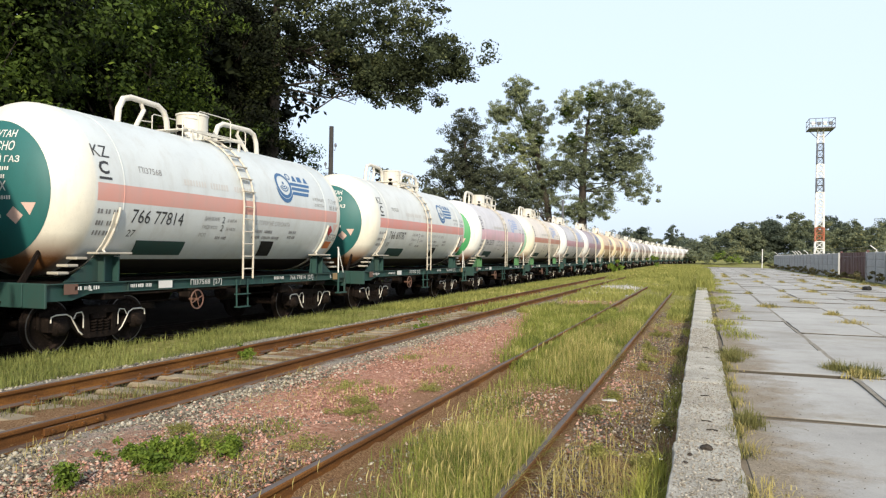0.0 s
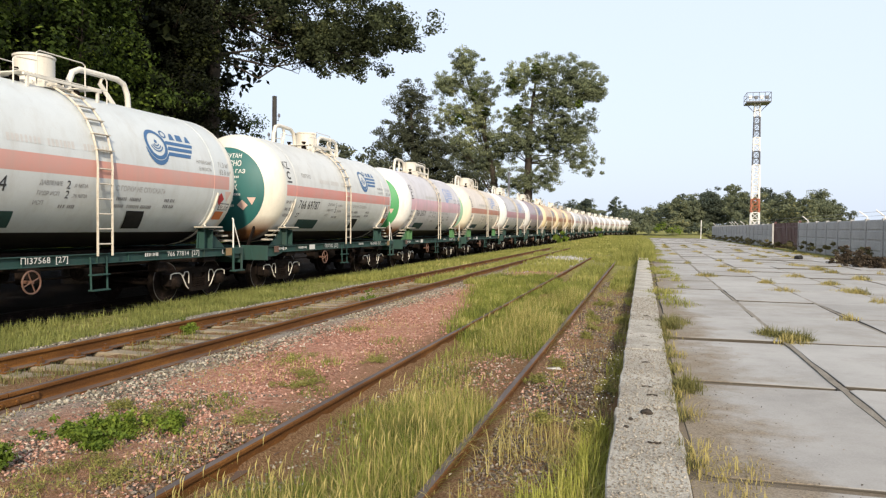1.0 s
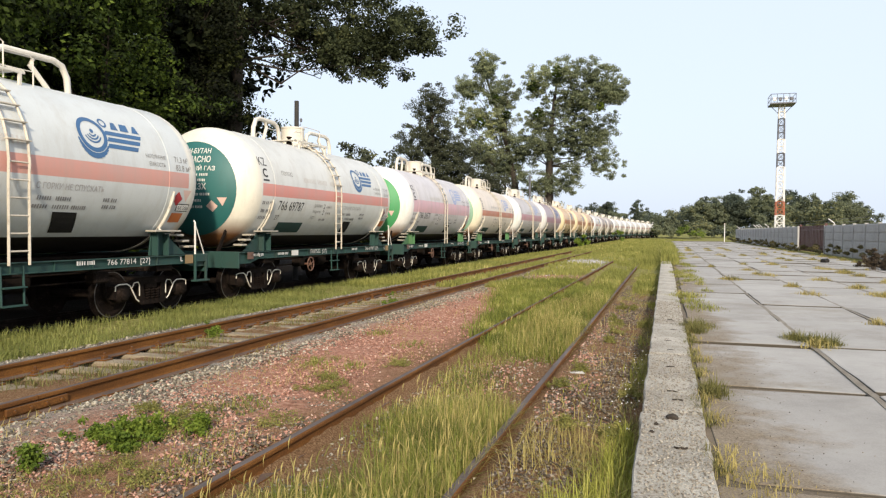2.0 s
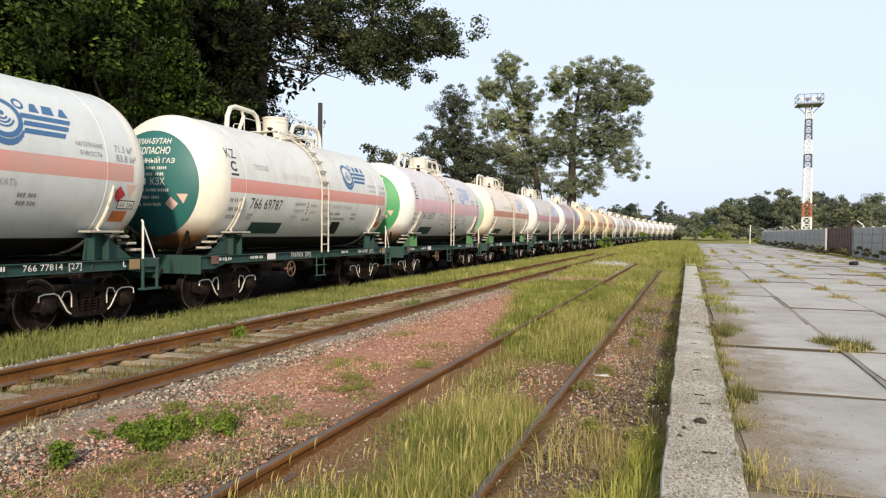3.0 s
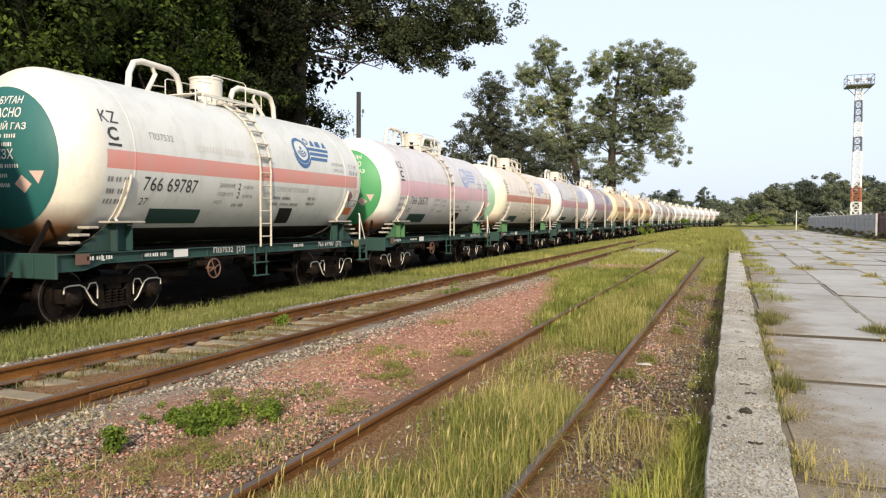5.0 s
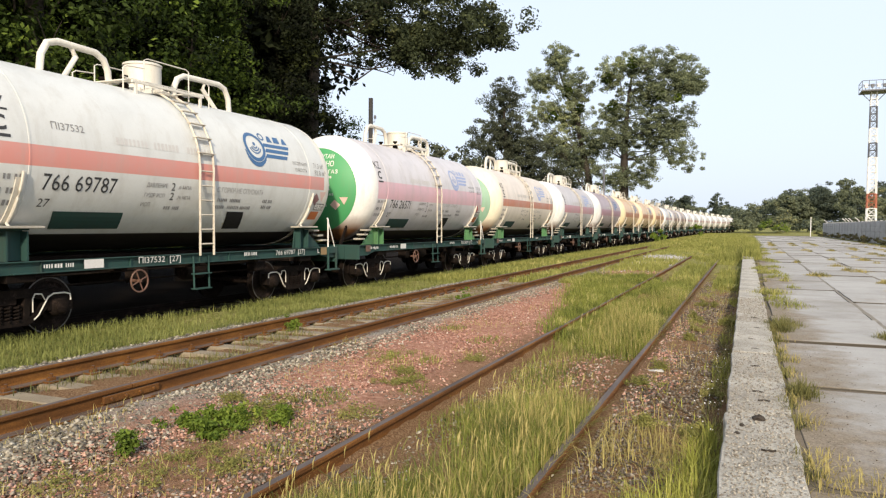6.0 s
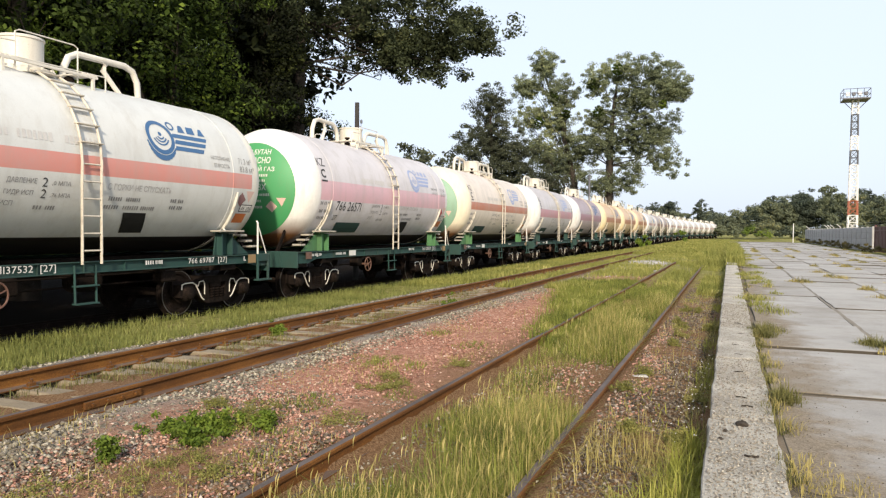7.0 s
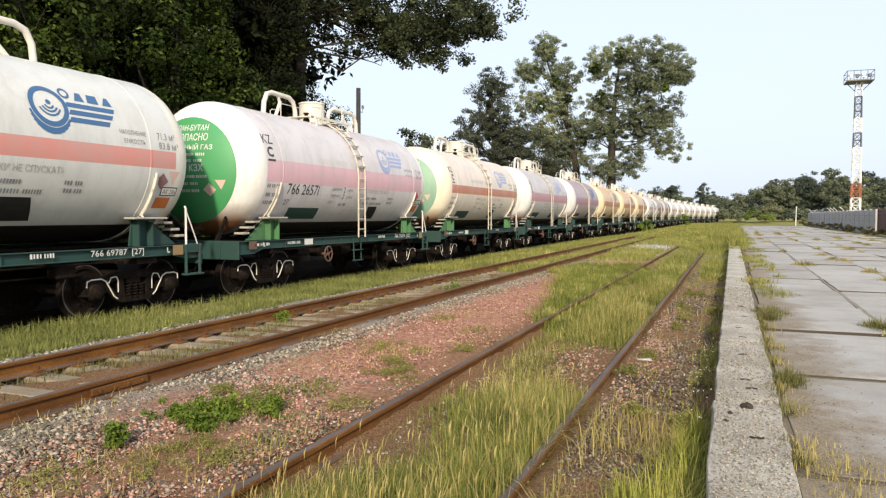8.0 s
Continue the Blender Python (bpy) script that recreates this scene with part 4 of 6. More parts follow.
        beam_mark("painted_patch", bars([(0, 0, 0.30, 0.18)]), -4.98, 1.16, WHEEL, "rust-brown patch on the beam")
        beam_mark("lettering", bars([(-0.08, 0.0, 0.03, 0.10), (-0.05, -0.04, 0.07, 0.025)]), -4.5, 1.17, WHITE)
        beam_mark("lettering", bars([(0.06, 0.0, 0.03, 0.10), (0.09, -0.04, 0.07, 0.025)]), 4.27, 1.17, WHITE)
        # end panel lettering, on the end that faces the camera
        mark("hazard_sign", on_head(diamond(0.15), -1, 0.012, 0.62, -0.52), SIGN_PINK, "faded diamond sign")
        mark("hazard_sign", on_head(([(-0.12, 0.1), (0.12, 0.1), (0, -0.12)], [(0, 1, 2)]), -1, 0.012, 0.88, -0.40), SIGN_PINK, "faded triangular sign")
        for k, (z, w) in enumerate(((0.28, 1.2), (0.14, 1.0), (-0.22, 1.25), (-0.38, 0.95), (-0.54, 1.05))):
            mark("lettering", on_head(word_bars(w, 0.07, 4, 0, 30 + k), -1, 0.012, 0.0 if k < 3 else -0.1, z), WHITE)
        for body, h, w, y, z in (("ДАВЛЕНИЕ", 0.10, 0.52, -1.22, -0.39), ("ГИДР ИСП", 0.095, 0.5, -1.24, -0.58), ("ИСП", 0.09, 0.22, -1.40, -0.76), (",0 МПА", 0.085, 0.36, -0.50, -0.40), (",76 МПА", 0.085, 0.38, -0.48, -0.60)):
            mark("lettering", on_tank(text_shape(body, h, w, 0.004), 0.006, y, z), ink)
        mark("lettering", on_tank(text_shape("С ГОРКИ НЕ СПУСКАТЬ", 0.115, 1.55, 0.004), 0.006, 1.22, -0.38), INK_WORN, "worn warning lettering")
    if index <= 5:
        ink = m["ink"]
        if number:
            mark("lettering", on_tank(text_shape(number, 0.27, 1.45), 0.006, -2.88, -0.45), m["number"], "car number in black")
            mark("lettering", on_tank(text_shape("27", 0.15), 0.006, -3.50, -0.80), m["number"])
            beam_mark("lettering", text_shape(number + "  [27]", 0.14, 1.2), 2.72 if index == 1 else 3.12, 1.165, WHITE)
        if code:
            mark("lettering", on_tank(text_shape(code, 0.13, 0.62), 0.006, -3.14, 0.46), INK_PALE)
            beam_mark("lettering", text_shape(code + "  [27]", 0.15, 1.06), -1.33 if index == 1 else -1.12, 1.17, WHITE)
        mark("lettering", on_tank(text_shape("KZ", 0.24, 0.38), 0.006, -4.34, 0.72), m["number"])
        mark("lettering", on_tank(text_shape("C", 0.25, 0.24, 0.03), 0.006, -4.34, 0.40), m["number"])
        mark("lettering", on_tank(bars([(0, 0, 0.3, 0.045)]), 0.006, -4.32, 0.20), m["number"])
        mark("lettering", on_tank(text_shape("2", 0.15), 0.006, -0.81, -0.39), m["number"])
        mark("lettering", on_tank(text_shape("2", 0.15), 0.006, -0.80, -0.58), m["number"])
        mark("lettering", on_tank(text_shape("71.3 м³", 0.13, 0.45), 0.006, 4.28, 0.39), ink)
        mark("lettering", on_tank(text_shape("83.8 м³", 0.13, 0.5), 0.006, 4.32, 0.21), ink)
        mark("lettering", on_tank(text_shape("АК 206", 0.1, 0.34), 0.011, 4.43, -0.66), INK)
        for body, h, w, z in (("ПРОПАН-БУТАН", 0.14, 1.12, 0.90), ("ОГНЕОПАСНО", 0.17, 1.18, 0.68), ("СЖИЖЕННЫЙ ГАЗ", 0.15, 1.45, 0.46)):
            mark("lettering", on_head(text_shape(body, h, w, 0.012), -1, 0.012, -0.02, z), WHITE, "white warning lettering")
        mark("lettering", on_head(text_shape("КЗХ", 0.17, 0.36, 0.012), -1, 0.012, 0.32, -0.02), WHITE)
        mark("lettering", on_head(word_bars(0.75, 0.16, 1, 0, 40), -1, 0.012, -0.26, -0.02), WHITE)
    CARS.append((car, index))
    return car


def livery(tank, saddle=GREEN, panel=HEAD_TEAL, fit=CREAM, emblem=BLUE, ink=INK_PALE, sign=RED, number=INK):
    return dict(tank=tank, frame=GREEN, saddle=saddle, panel=panel, fit=fit, emblem=emblem, ink=ink, sign=sign, sign2=SIGN_PINK, mark=CREAM, wheel=WHEEL, plate=GREEN, number=number, patch=PATCH)


CLEAN = tank_paint("tank_white", (0.57, 0.595, 0.59), (0.58, 0.29, 0.24), amount=0.4)
CLEAN2 = tank_paint("tank_cream_white", (0.60, 0.605, 0.58), (0.60, 0.25, 0.21), amount=0.45)
PINKISH = tank_paint("tank_grey_pink", (0.58, 0.55, 0.56), (0.62, 0.38, 0.42), head=(0.78, 0.76, 0.72), amount=0.6, band=0.25)
CREAMY = tank_paint("tank_pale_cream", (0.68, 0.60, 0.52), (0.45, 0.17, 0.10), head=(0.76, 0.68, 0.52), amount=0.55)
GREYISH = tank_paint("tank_grey", (0.52, 0.49, 0.50), (0.45, 0.22, 0.25), head=(0.74, 0.73, 0.70), amount=0.7, band=0.22)
PLUM = tank_paint("tank_plum_grey", (0.36, 0.29, 0.32), (0.33, 0.17, 0.21), head=(0.66, 0.64, 0.62), amount=0.7, band=0.22)
YELLOWISH = tank_paint("tank_ochre", (0.62, 0.43, 0.26), (0.38, 0.15, 0.07), head=(0.70, 0.58, 0.36), amount=0.7, band=0.2)
BROWNISH = tank_paint("tank_brown_grey", (0.33, 0.27, 0.25), (0.26, 0.15, 0.14), head=(0.55, 0.52, 0.50), amount=0.7)
SILVER = tank_paint("tank_dull_white", (0.58, 0.57, 0.57), (0.44, 0.26, 0.26), head=(0.72, 0.72, 0.72), amount=0.6)

LIVERIES = {
    0: (livery(CLEAN), "white tank car with pink stripe coupled ahead of the others", "", ""),
    1: (livery(CLEAN), "white tank car with pink stripe and teal end panel", "766 77814", "ПI37568"),
    2: (livery(CLEAN2, sign=SIGN_DULL), "cream-white tank car with red stripe and teal end panel", "766 69787", "ПI37532"),
    3: (livery(PINKISH, GREEN_B, HEAD_GREEN, emblem=BLUE_PALE), "grey-pink faded tank car with bright green end panel", "766 2657I", ""),
    4: (livery(CREAMY, GREEN_B, HEAD_PALE, emblem=BLUE_PALE), "pale cream tank car with rusty stripe", "", ""),
    5: (livery(GREYISH, GREEN, HEAD_WHITE, emblem=BLUE_PALE), "dirty grey tank car with white ends", "", ""),
    6: (livery(PLUM, GREEN, HEAD_WHITE), "plum-grey stained tank car with pale ends", "", ""),
}
for k in range(0, 22):
    if k in LIVERIES:
        style, text, number, code = LIVERIES[k]
        tank_car(k, style, text, number, code)
    elif k in (7, 8, 9):
        tank_car(k, livery(YELLOWISH, GREEN, HEAD_OCHRE), "ochre stained tank car with rusty stripe")
    elif k in (11, 12):
        tank_car(k, livery(BROWNISH, GREEN, HEAD_WHITE), "brown-grey dirty tank car far down the train")
    else:
        tank_car(k, livery(SILVER, GREEN, HEAD_WHITE), "dull white tank car far down the train")


# ---- plants ----
def blades(name, label, x, y, h, mat, seed, width=0.006, lean=0.35, z=None, category="grass"):
    """Grass as one object: every blade is a bent, tapering strip."""
    rng = np.random.default_rng(seed)
    n = len(x)
    z = ground_z(x, y) - 0.01 if z is None else z
    a, tilt = rng.uniform(0, 2 * np.pi, n), np.abs(rng.normal(0, lean, n))
    dx, dy = np.cos(a), np.sin(a)
    px, py = -dy, dx
    w = width * rng.uniform(0.6, 1.5, n)
    v = np.zeros((n, 5, 3))
    for i, (f, ww) in enumerate(((0, 1.0), (0, -1.0), (0.55, 0.75), (0.55, -0.75), (1.0, 0.0))):
        off = h * tilt * f * f
        v[:, i, 0] = x + dx * off + px * w * ww
        v[:, i, 1] = y + dy * off + py * w * ww
        v[:, i, 2] = z + h * f * (1 - 0.25 * tilt * f)
    b = (np.arange(n) * 5)[:, None]
    t = np.concatenate([b + [0, 1, 3], b + [0, 3, 2], b + [2, 3, 4]])
    return tagged(new(name, raw_mesh(name, v.reshape(-1, 3), t, mat)), label, category, kind="stuff")


def patchy(rng, n, x0, x1, y0, y1, grow=1.0, scale=1.0, keep=0.5):
    """Places for blades, thicker towards the near end and in patches."""
    y = y0 + (y1 - y0) * rng.uniform(0, 1, n) ** grow
    x = rng.uniform(x0, x1, n)
    s = np.sin(x * 2.3 * scale + 1.7 * np.sin(y * 0.9 * scale)) + np.sin(y * 1.3 * scale + 2.1 * np.sin(x * 1.1 * scale + 1)) + rng.normal(0, 0.55, n)
    ok = s > np.quantile(s, 1 - keep)
    return x[ok], y[ok]


rng = np.random.default_rng(11)


def sward(x, y):
    """How well grass grows in the sunken track: thick at first, a bare stony stretch, then thick again."""
    s = np.interp(y, [0, 6.3, 7.6, 9.6, 11.2, 40], [1, 1, 0.12, 0.15, 1, 1]) + 0.25 * np.sin(3 * x + y)
    return np.clip(s * np.interp(x, [-2.8, -2.3, -1.6, -1.25], [0.35, 0.8, 1, 0.75]), 0, 1.1)


x, y = patchy(rng, 125000, -2.74, -1.28, -3, 24, 1.5, 1.0, 0.85)
ok = rng.uniform(0, 1, len(x)) < sward(x, y) + 0.03
x, y = x[ok], y[ok]
blades("tall_grass", "tall seeding green grass between the sunken rails", x, y, rng.uniform(0.08, 0.36, len(x)) * (0.25 + 0.75 * sward(x, y)), BLADE, 1, 0.0034, 0.85)
x, y = patchy(rng, 17000, -2.6, -1.25, 2.6, 20, 1.5, 1.0, 0.7)
ok = rng.uniform(0, 1, len(x)) < sward(x, y) + 0.06
x, y = x[ok], y[ok]
blades("dry_grass", "straw-coloured dry stalks among green grass", x, y, rng.uniform(0.12, 0.46, len(x)) * (0.3 + 0.7 * sward(x, y)), BLADE_DRY, 2, 0.0028, 0.6)
x, y = patchy(rng, 100000, -10.8, -8.2, -3, 60, 1.5, 0.6, 0.85)
blades("verge_grass", "short green verge grass beside the train", x, y, rng.uniform(0.04, 0.16, len(x)) * np.interp(x, [-10.8, -10.4, -10.1], [1.7, 1.4, 1]), BLADE_VERGE, 3, 0.006, 0.8)
x, y = patchy(rng, 85000, -10.2, -0.2, 22, 70, 1.4, 0.35, 0.62)
ok = np.ones(len(x), bool)
for rx, reach in ((NEAR - 0.8, 44), (NEAR + 0.8, 40), (MID - 0.8, 50), (MID + 0.8, 36)):
    ok &= (np.abs(x - rx - 0.1) > 0.28) | (y > reach)
x, y = x[ok], y[ok]
blades("rough_grass", "rough yellow-green grass over the tracks ahead", x, y, rng.uniform(0.06, 0.26, len(x)), BLADE_FAR, 4, 0.014, 0.5)
x, y = patchy(rng, 46000, -5.2, -2.6, 11.5, 26, 1.2, 0.9, 0.9)
ok = (x > np.interp(y, [11.5, 13, 23, 26], [-2.8, -3.1, -4.9, -5.2]) + rng.normal(0, 0.18, len(x)))
x, y = x[ok], y[ok]
blades("rough_grass", "rough green grass growing over the sunken rail", x, y, rng.uniform(0.06, 0.24, len(x)), BLADE, 14, 0.006, 0.7)
x, y = patchy(rng, 22000, -1.6, 0.7, 36, 80, 1.2, 0.7, 0.7)
blades("tall_weeds", "tall rank weeds growing over the far platform edge", x, y, rng.uniform(0.2, 0.85, len(x)) * np.interp(y, [36, 44], [0.4, 1]), BLADE_FAR, 15, 0.014, 0.5, z=np.where(x > -0.15, -0.02, -0.45), category="weeds")
x, y = patchy(rng, 60000, -9.0, 4.0, 60, 190, 1.2, 0.2, 0.8)
blades("far_grass", "yellow-green meadow grass far along the line", x, y, rng.uniform(0.1, 0.4, len(x)), BLADE_FAR, 5, 0.04, 0.6)
x, y = patchy(rng, 560, -2.6, -1.3, 3, 14, 1.4, 1.0, 0.8)
keep = sward(x, y) > 0.5
x, y = x[keep], y[keep]
gg = np.random.default_rng(77)
zz = ground_z(x, y) + gg.uniform(0.26, 0.46, len(x))
v = np.stack([np.stack([x + dx, y + dy, zz + dz], -1) for dx, dy, dz in ((0, 0, -0.05), (0.004, 0.002, 0), (0.012, 0.01, 0.05), (-0.003, 0.002, 0.01))], 1)
tagged(new("seed_heads", raw_mesh("seed_heads", v.reshape(-1, 3), np.arange(len(x) * 4).reshape(-1, 4), BLADE_DRY)), "pale seed heads over the tall grass", "grass", kind="stuff")
x, y = patchy(rng, 26000, -1.05, -0.16, -3, 30, 1.5, 1.6, 0.36)
ok = (rng.uniform(0, 1, len(x)) < 0.12) | ((y < 6.0) & (x > -0.75)) | (y > 19) | (x > -0.34)
x, y = x[ok], y[ok]
blades("edge_weeds", "yellow-green weeds along the platform wall", x, y, rng.uniform(0.06, 0.36, len(x)) * np.interp(x, [-1.1, -0.2], [0.35, 1.15]) * np.interp(y, [4.6, 6.4], [1.1, 0.45]), BLADE_BRIGHT, 6, 0.004, 0.75)
x, y = patchy(rng, 9000, -1.1, -0.2, 2.4, 22, 1.6, 1.9, 0.6)
ok = (rng.uniform(0, 1, len(x)) < 0.15) | (y < 6.4)
x, y = x[ok], y[ok]
blades("dry_grass", "brown dry stalks beside the platform wall", x, y, rng.uniform(0.05, 0.28, len(x)), BLADE_DRY, 9, 0.003, 0.9)
x, y = patchy(rng, 12000, -5.9, -2.95, 3, 24, 1.5, 1.2, 0.3)
blades("sparse_grass", "sparse low grass in red crushed stone", x, y, rng.uniform(0.03, 0.13, len(x)), BLADE_DRY, 7, 0.003, 1.1)
x, y = patchy(rng, 16000, -7.1, -5.85, 4, 40, 1.6, 1.5, 0.4)
blades("sleeper_weeds", "small weeds between worn sleepers", x, y, rng.uniform(0.05, 0.17, len(x)), BLADE_DULL, 8, 0.004, 0.8)


def tuft(name, label, spots, seed, n, h, mat, spread=0.12, z=0.0, width=0.005):
    g = np.random.default_rng(seed)
    xs = np.concatenate([g.normal(a, spread * s, int(n * s)) for a, b, s in spots])
    ys = np.concatenate([g.normal(b, spread * s * 1.5, int(n * s)) for a, b, s in spots])
    far = np.concatenate([np.zeros(int(n * s)) + spread * s for a, b, s in spots])
    mx = np.concatenate([np.full(int(n * s), a) for a, b, s in spots])
    my = np.concatenate([np.full(int(n * s), b) for a, b, s in spots])
    out = ((xs - mx) / far) ** 2 + ((ys - my) / far / 1.5) ** 2
    hs = g.uniform(0.3, 1.0, len(xs)) * h * np.exp(-0.28 * out)
    return blades(name, label, xs, ys, hs, mat, seed, width, 0.85, z=np.full(len(xs), z), category="weeds")


line = [(0.40 + rng.normal(0, 0.03), yy, rng.uniform(0.5, 1.1)) for yy in np.concatenate([np.arange(4.6, 12.5, 0.32), np.arange(14, 46, 1.3)]) if rng.uniform() < 0.75]
tuft("joint_weeds", "yellow-green weeds in the joint beside the edge beam", line, 21, 90, 0.16, BLADE_DULL, 0.07, -0.03, 0.0035)
tuft("joint_weeds", "dry stalks in the joint beside the edge beam", [(a + 0.05, b + 0.1, c) for a, b, c in line[::2]], 28, 90, 0.19, BLADE_DRY, 0.08, -0.03, 0.003)
tuft("joint_weeds", "thin dry grass on sandy soil beside the edge beam", [(0.52, 4.7, 1.2), (0.6, 4.3, 1.1), (0.46, 5.3, 0.8), (0.7, 4.9, 0.8)], 25, 160, 0.12, BLADE_DRY, 0.14, -0.03, 0.003)
tuft("joint_weeds", "dense grass clump in a slab joint", [(0.55, 12.2, 1.7), (0.5, 11.6, 1.0), (0.5, 7.3, 0.8)], 22, 420, 0.28, BLADE_DULL, 0.1, -0.03, 0.0035)
tuft("joint_weeds", "flowering weed clump on the slabs", [(1.92, 11.2, 1.1), (2.08, 11.05, 1.1), (1.78, 11.35, 0.7), (2.25, 10.95, 0.6)], 23, 420, 0.25, BLADE_DULL, 0.12, -0.03, 0.004)
scatter = []
for j in range(105):
    c, r = rng.integers(0, 6), rng.integers(0, 24)
    scatter.append((1.90 + 1.56 * c + rng.normal(0, 0.1), 7.68 + 2.96 * r + rng.normal(0, 0.4), rng.uniform(0.4, 1.5)))
tuft("joint_weeds", "dry weed tufts in the slab joints", scatter, 24, 190, 0.22, BLADE_DRY, 0.14, -0.02, 0.005)
tuft("joint_weeds", "green weed tufts in the slab joints", [(a + 0.1, b + 0.15, c * 0.9) for a, b, c in scatter[:60]], 26, 220, 0.24, BLADE_DULL, 0.14, -0.02, 0.005)
tuft("joint_weeds", "yellow-green weeds spreading over the first row of slabs", [(rng.uniform(0.38, 1.15), yy, rng.uniform(0.4, 1.6)) for yy in rng.uniform(15, 70, 60)], 27, 130, 0.2, BLADE_FAR, 0.16, -0.01, 0.007)


def leaf_cloud(centres, sizes, per, leaf, seed, droop=0.0):
    """Leaves as small lozenges round clump centres."""
    g = np.random.default_rng(seed)
    c = np.repeat(centres, per, 0)
    s = np.repeat(sizes, per)[:, None]
    d = g.normal(0, 1, c.shape)
    d /= np.linalg.norm(d, axis=1)[:, None]
    n = len(d)
    p = c + d * g.uniform(0.02, 1, n)[:, None] ** 0.5 * s * np.array([1.6, 1.6, 1.05])
    face = d + g.normal(0, 0.55, (n, 3)) + [0, 0, 0.35]
    face /= np.linalg.norm(face, axis=1)[:, None]
    u = np.cross(face, g.normal(0, 1, (n, 3)) + [0, 0, droop])
    u /= np.linalg.norm(u, axis=1)[:, None]
    w = np.cross(face, u)
    k = leaf * g.uniform(0.6, 1.4, n)[:, None]
    v = np.stack([p - u * k, p + w * k * 0.55, p + u * k, p - w * k * 0.55], 1).reshape(-1, 3)
    return v, np.arange(n * 4).reshape(n, 4)


def crown_points(lobes, g, more=1.0, spread=0.2):
    """Clump centres in lobes (x, y, z, rx, ry, rz, count), more of them near the surface, ragged."""
    out = []
    for cx, cy, cz, rx, ry, rz, n in lobes:
        n = int(n * more)
        d = g.normal(0, 1, (n, 3))
        d /= np.linalg.norm(d, axis=1)[:, None]
        ragged = 0.8 + 0.3 * np.sin(5 * d[:, 0] + cx) * np.sin(4 * d[:, 2] + cy)
        r = (g.uniform(0.12, 1, n) ** 0.55 * ragged)[:, None]
        p = d * r
        m = max(3, n // 7)
        p = p[g.integers(0, m, n)] * 0.97 + g.normal(0, spread, (n, 3)).clip(-1.5 * spread, 1.5 * spread)
        out.append(np.array([cx, cy, cz]) + p * [rx, ry, rz])
    return np.concatenate(out)


def tree(name, label, base, lobes, trunk, seed, leaf, per, clump, mat, limbs=26, lean=(0, 0), rise=0.22, more=1.0, spread=0.2):
    """Trunk and limbs reach into a crown of clumped leaves."""
    g = np.random.default_rng(seed)
    t = tagged(new(name), label, "tree")
    t.matrix_basis = pose(*base)
    pts = crown_points(lobes, g, more, spread)
    top = max(c[2] + c[5] for c in lobes)
    wood = Shape()
    stem = [(lean[0] * f * f * top + 0.25 * math.sin(5 * f + seed) * f, lean[1] * f * f * top + 0.2 * math.cos(4 * f + seed) * f, top * 0.85 * f) for f in np.linspace(0, 1, 9)]
    wood.tube([(0, 0, -0.4)] + stem, [trunk * 1.35] + [trunk * (1.15 - f) + 0.02 for f in np.linspace(0, 1, 9)], 10)
    for p in pts[g.choice(len(pts), min(limbs, len(pts)), replace=False)]:
        i = int(np.clip((p[2] / top - rise) * 9, 1, 7))
        a = np.array(stem[i])
        m1 = a + (p - a) * 0.35 + g.normal(0, 0.4, 3) + [0, 0, -0.35]
        m2 = a + (p - a) * 0.7 + g.normal(0, 0.3, 3)
        r = trunk * 0.24 * (1.1 - i / 9)
        wood.tube([a, m1, m2, p], [r, r * 0.7, r * 0.4, 0.02], 6)
        for _ in range(3):
            q = p + g.normal(0, 0.4, 3).clip(-0.6, 0.6)
            wood.tube([m2, (m2 + q) / 2 + g.normal(0, 0.15, 3), q], [r * 0.3, r * 0.2, 0.012], 4)
    part("trunk", wood, BARK, t, "dark branching trunk", smooth=True)
    v, q = leaf_cloud(pts, g.uniform(0.6, 1.4, len(pts)) * clump, per, leaf, seed + 7, 0.5)
    part("crown", raw_mesh("crown", v, q, mat), mat, t)
    return t


BIG = "large dark broad-leaved tree overhanging the train"
tree("tree", BIG, (-20.5, 8, -0.7), [(0, 0, 8, 5, 5, 7.5, 260), (1.5, 3, 3.5, 4, 4, 3.4, 110)], 0.4, 1, 0.085, 150, 0.5, LEAF_NEAR, 26)
tree("tree", BIG, (-20, 16, -0.7), [(0, 0, 9.5, 5.2, 5, 8, 280), (1.0, 1, 4, 4.2, 4.2, 3.6, 120)], 0.42, 2, 0.085, 150, 0.5, LEAF_NEAR, 26)
tree("tree", BIG, (-20.4, 22.8, -0.7), [(0, 0, 9, 4.2, 4.2, 7, 250), (0.6, 1, 3.8, 4, 4, 3.6, 120)], 0.45, 3, 0.085, 140, 0.46, LEAF_NEAR, 26)
tree("tree", "dense narrow tree coloured as in deep shade beside a tarred pole", (-20.8, 29.6, -0.7), [(0, 0, 9.5, 3.3, 3.2, 7.0, 220), (1.4, -0.6, 9.5, 2.2, 2.2, 4.6, 80), (0, 0, 3.6, 3.2, 3, 3.2, 80)], 0.4, 9, 0.08, 120, 0.4, LEAF_SHADE, 20)
